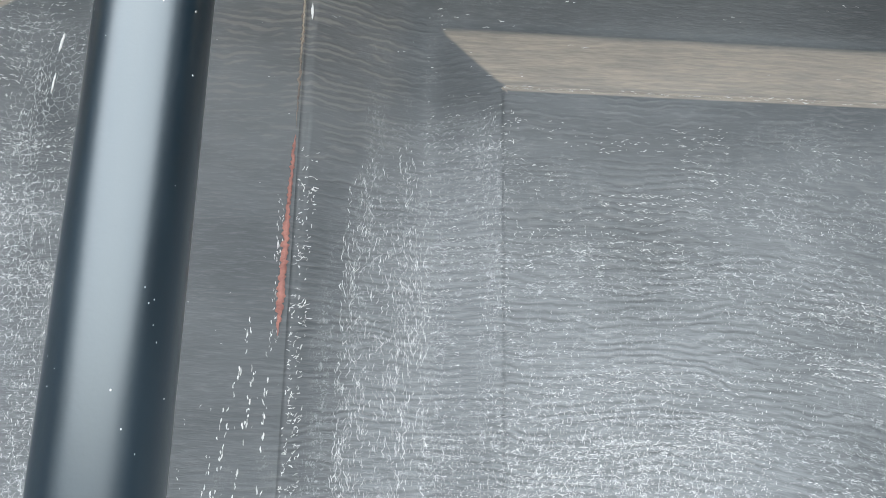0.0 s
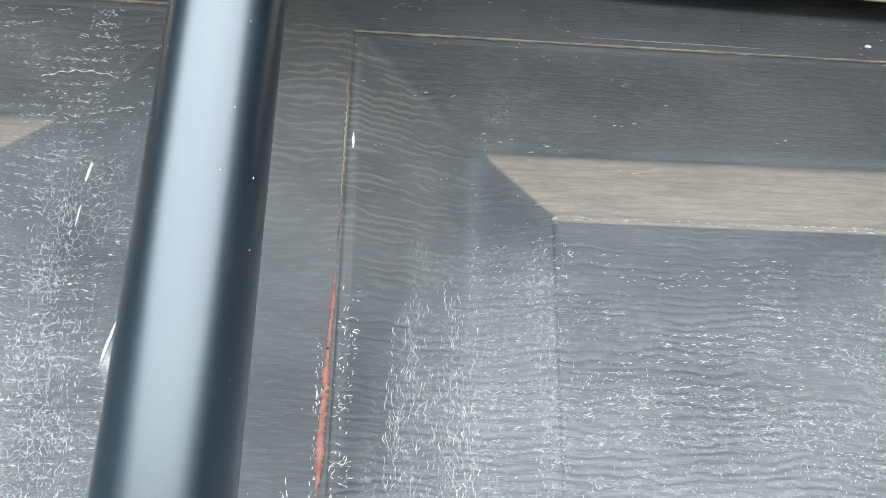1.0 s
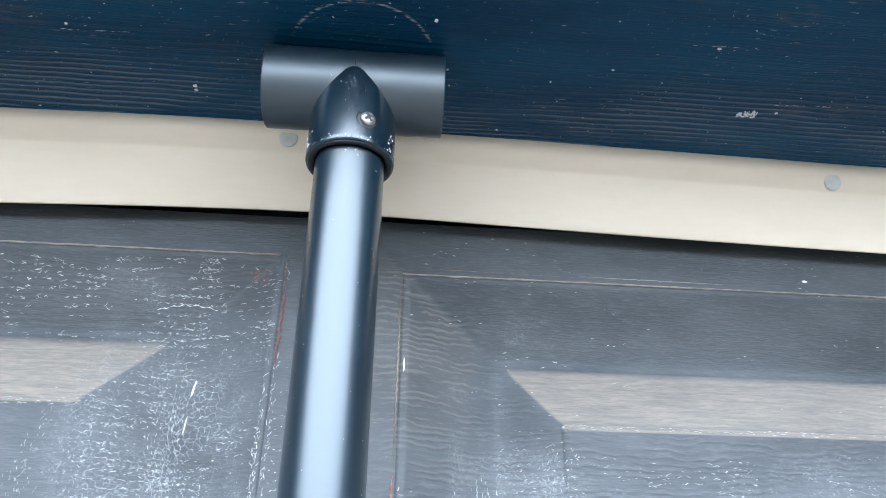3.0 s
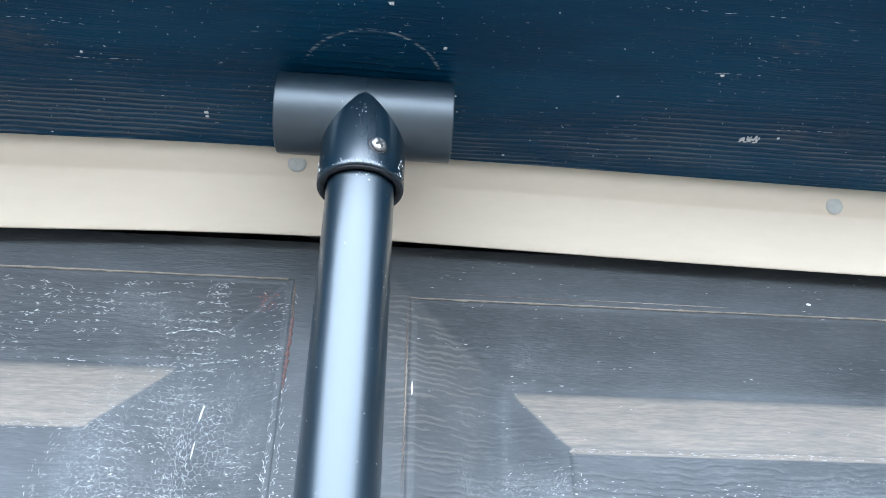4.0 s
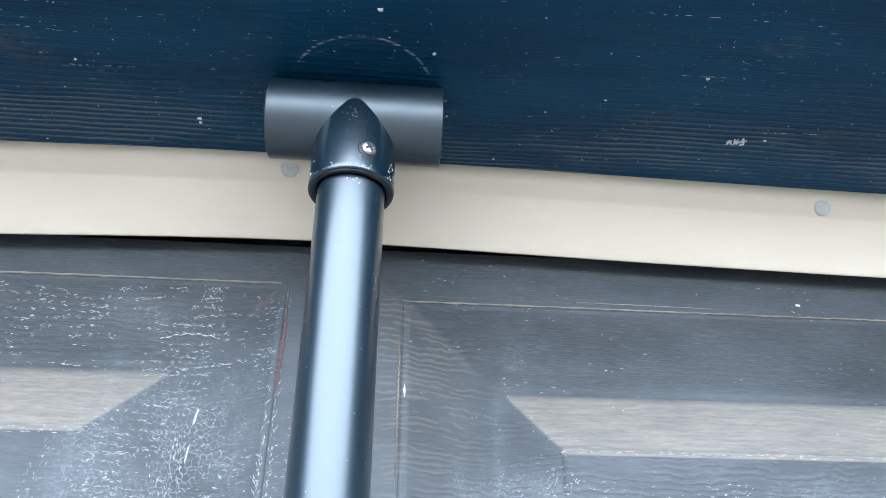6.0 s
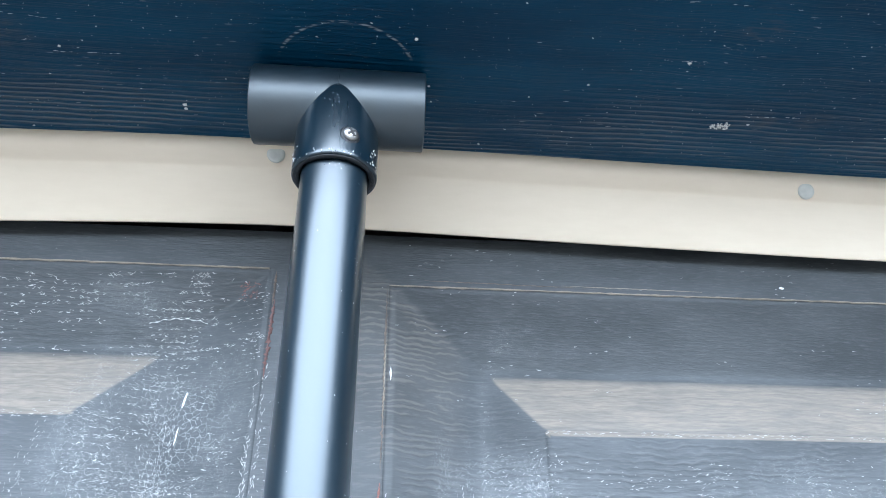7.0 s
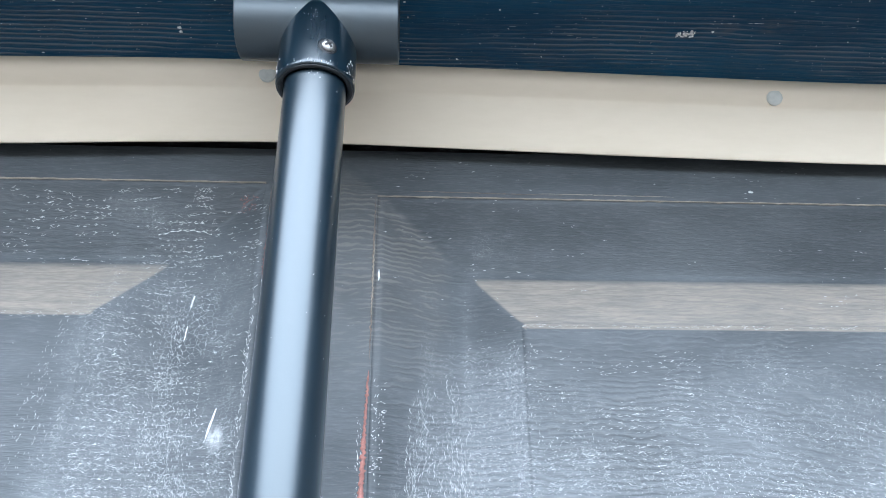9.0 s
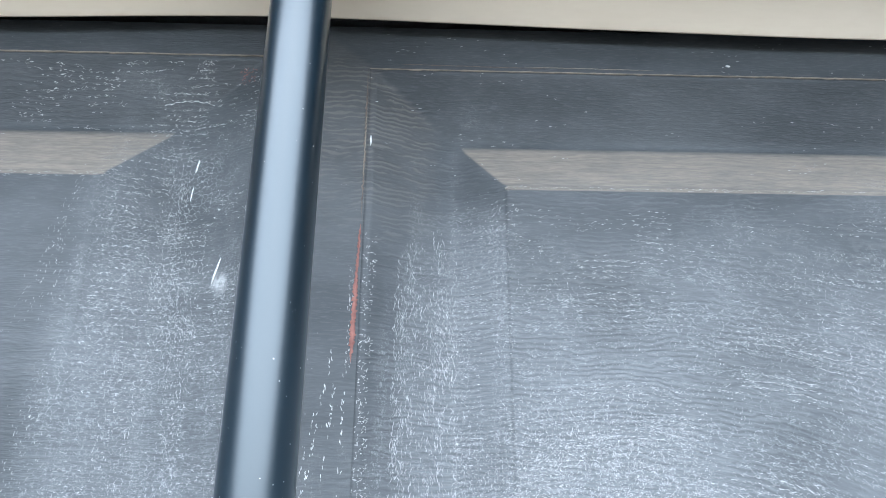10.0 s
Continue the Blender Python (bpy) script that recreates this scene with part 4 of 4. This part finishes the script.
# the cross-head screw on a small boss
seat = on_socket(0.38, 2.0063, 0.0205)
part("boss", close_ends(lathe(((0.0052, -0.0014), (0.0050, -0.0003), (0.0046, 0.0002), (0.0038, 0.0004)), seat, 40)), SEAL, tee)
screw = part("screw", close_ends(lathe(((0.0036, 0.0002), (0.0037, 0.0008), (0.0034, 0.0016), (0.0027, 0.0022), (0.0018, 0.0025), (0.0007, 0.0026)), seat, 40)), STEEL, tee, "bright cross-head steel screw")
# proud dark bars stand in for the shade inside the cross recess
for turn in (35, 125):
    bm = bmesh.new()
    bmesh.ops.create_cube(bm, size=1.0, matrix=seat @ Matrix.Translation((0, 0, 0.0022)) @ Matrix.Rotation(radians(turn), 4, "Z") @ Matrix.Diagonal((0.0046, 0.0011, 0.0013, 1)))
    part("slot", bm, SLOT_SHADE, screw, smooth=False)

# ---- the plain rest of the place: house walls, garage behind, driveway, two added dark screens ----
tagged(mesh_object("wall_above", box((-2.4, SOFFIT_FRONT + 0.004, 2.10), (2.4, 0.50, 2.75)), RENDERING, False), "plain pale rendered wall over the garage door", "wall", kind="structure")
tagged(mesh_object("wall_left", box((-2.4, SOFFIT_FRONT + 0.004, 0.0), (-1.245, 0.50, SOFFIT)), RENDERING, False), "plain pale rendered wall beside the garage door", "wall", kind="structure")
tagged(mesh_object("wall_right", box((1.085, SOFFIT_FRONT + 0.004, 0.0), (2.4, 0.50, SOFFIT)), RENDERING, False), "plain pale rendered wall beside the garage door", "wall", kind="structure")
# unseen walls added to block side light and darken the pipe's reflections
for name, x0, x1, front in (("screen_wall_west", -1.75, -1.5, -0.55), ("screen_wall_east", 1.3, 1.55, -0.95)):
    tagged(mesh_object(name, box((x0, front, 0.0), (x1, 0.090, 3.4)), SIDE_SCREEN, False), "unseen dark wall added to darken the pipe's sides", "wall", kind="structure")
tagged(mesh_object("wall_back", box((-2.4, 3.0, 0.0), (2.4, 3.1, 2.75)), RENDERING, False), "plain pale rendered rear wall of the garage", "wall", kind="structure")
for name, x0 in (("wall_side_west", -2.4), ("wall_side_east", 2.3)):
    tagged(mesh_object(name, box((x0, 0.50, 0.0), (x0 + 0.1, 3.0, 2.75)), RENDERING, False), "plain pale rendered side wall of the garage", "wall", kind="structure")
tagged(mesh_object("roof", box((-2.5, SOFFIT_FRONT - 0.02, 2.75), (2.5, 3.2, 2.85)), RENDERING, False), "plain flat garage roof slab", "roof", kind="structure")
tagged(mesh_object("ground", box((-400, -400, -0.2), (400, 400, 0.0)), PAVING, False), "dark weathered concrete driveway before the garage", "ground", kind="structure")
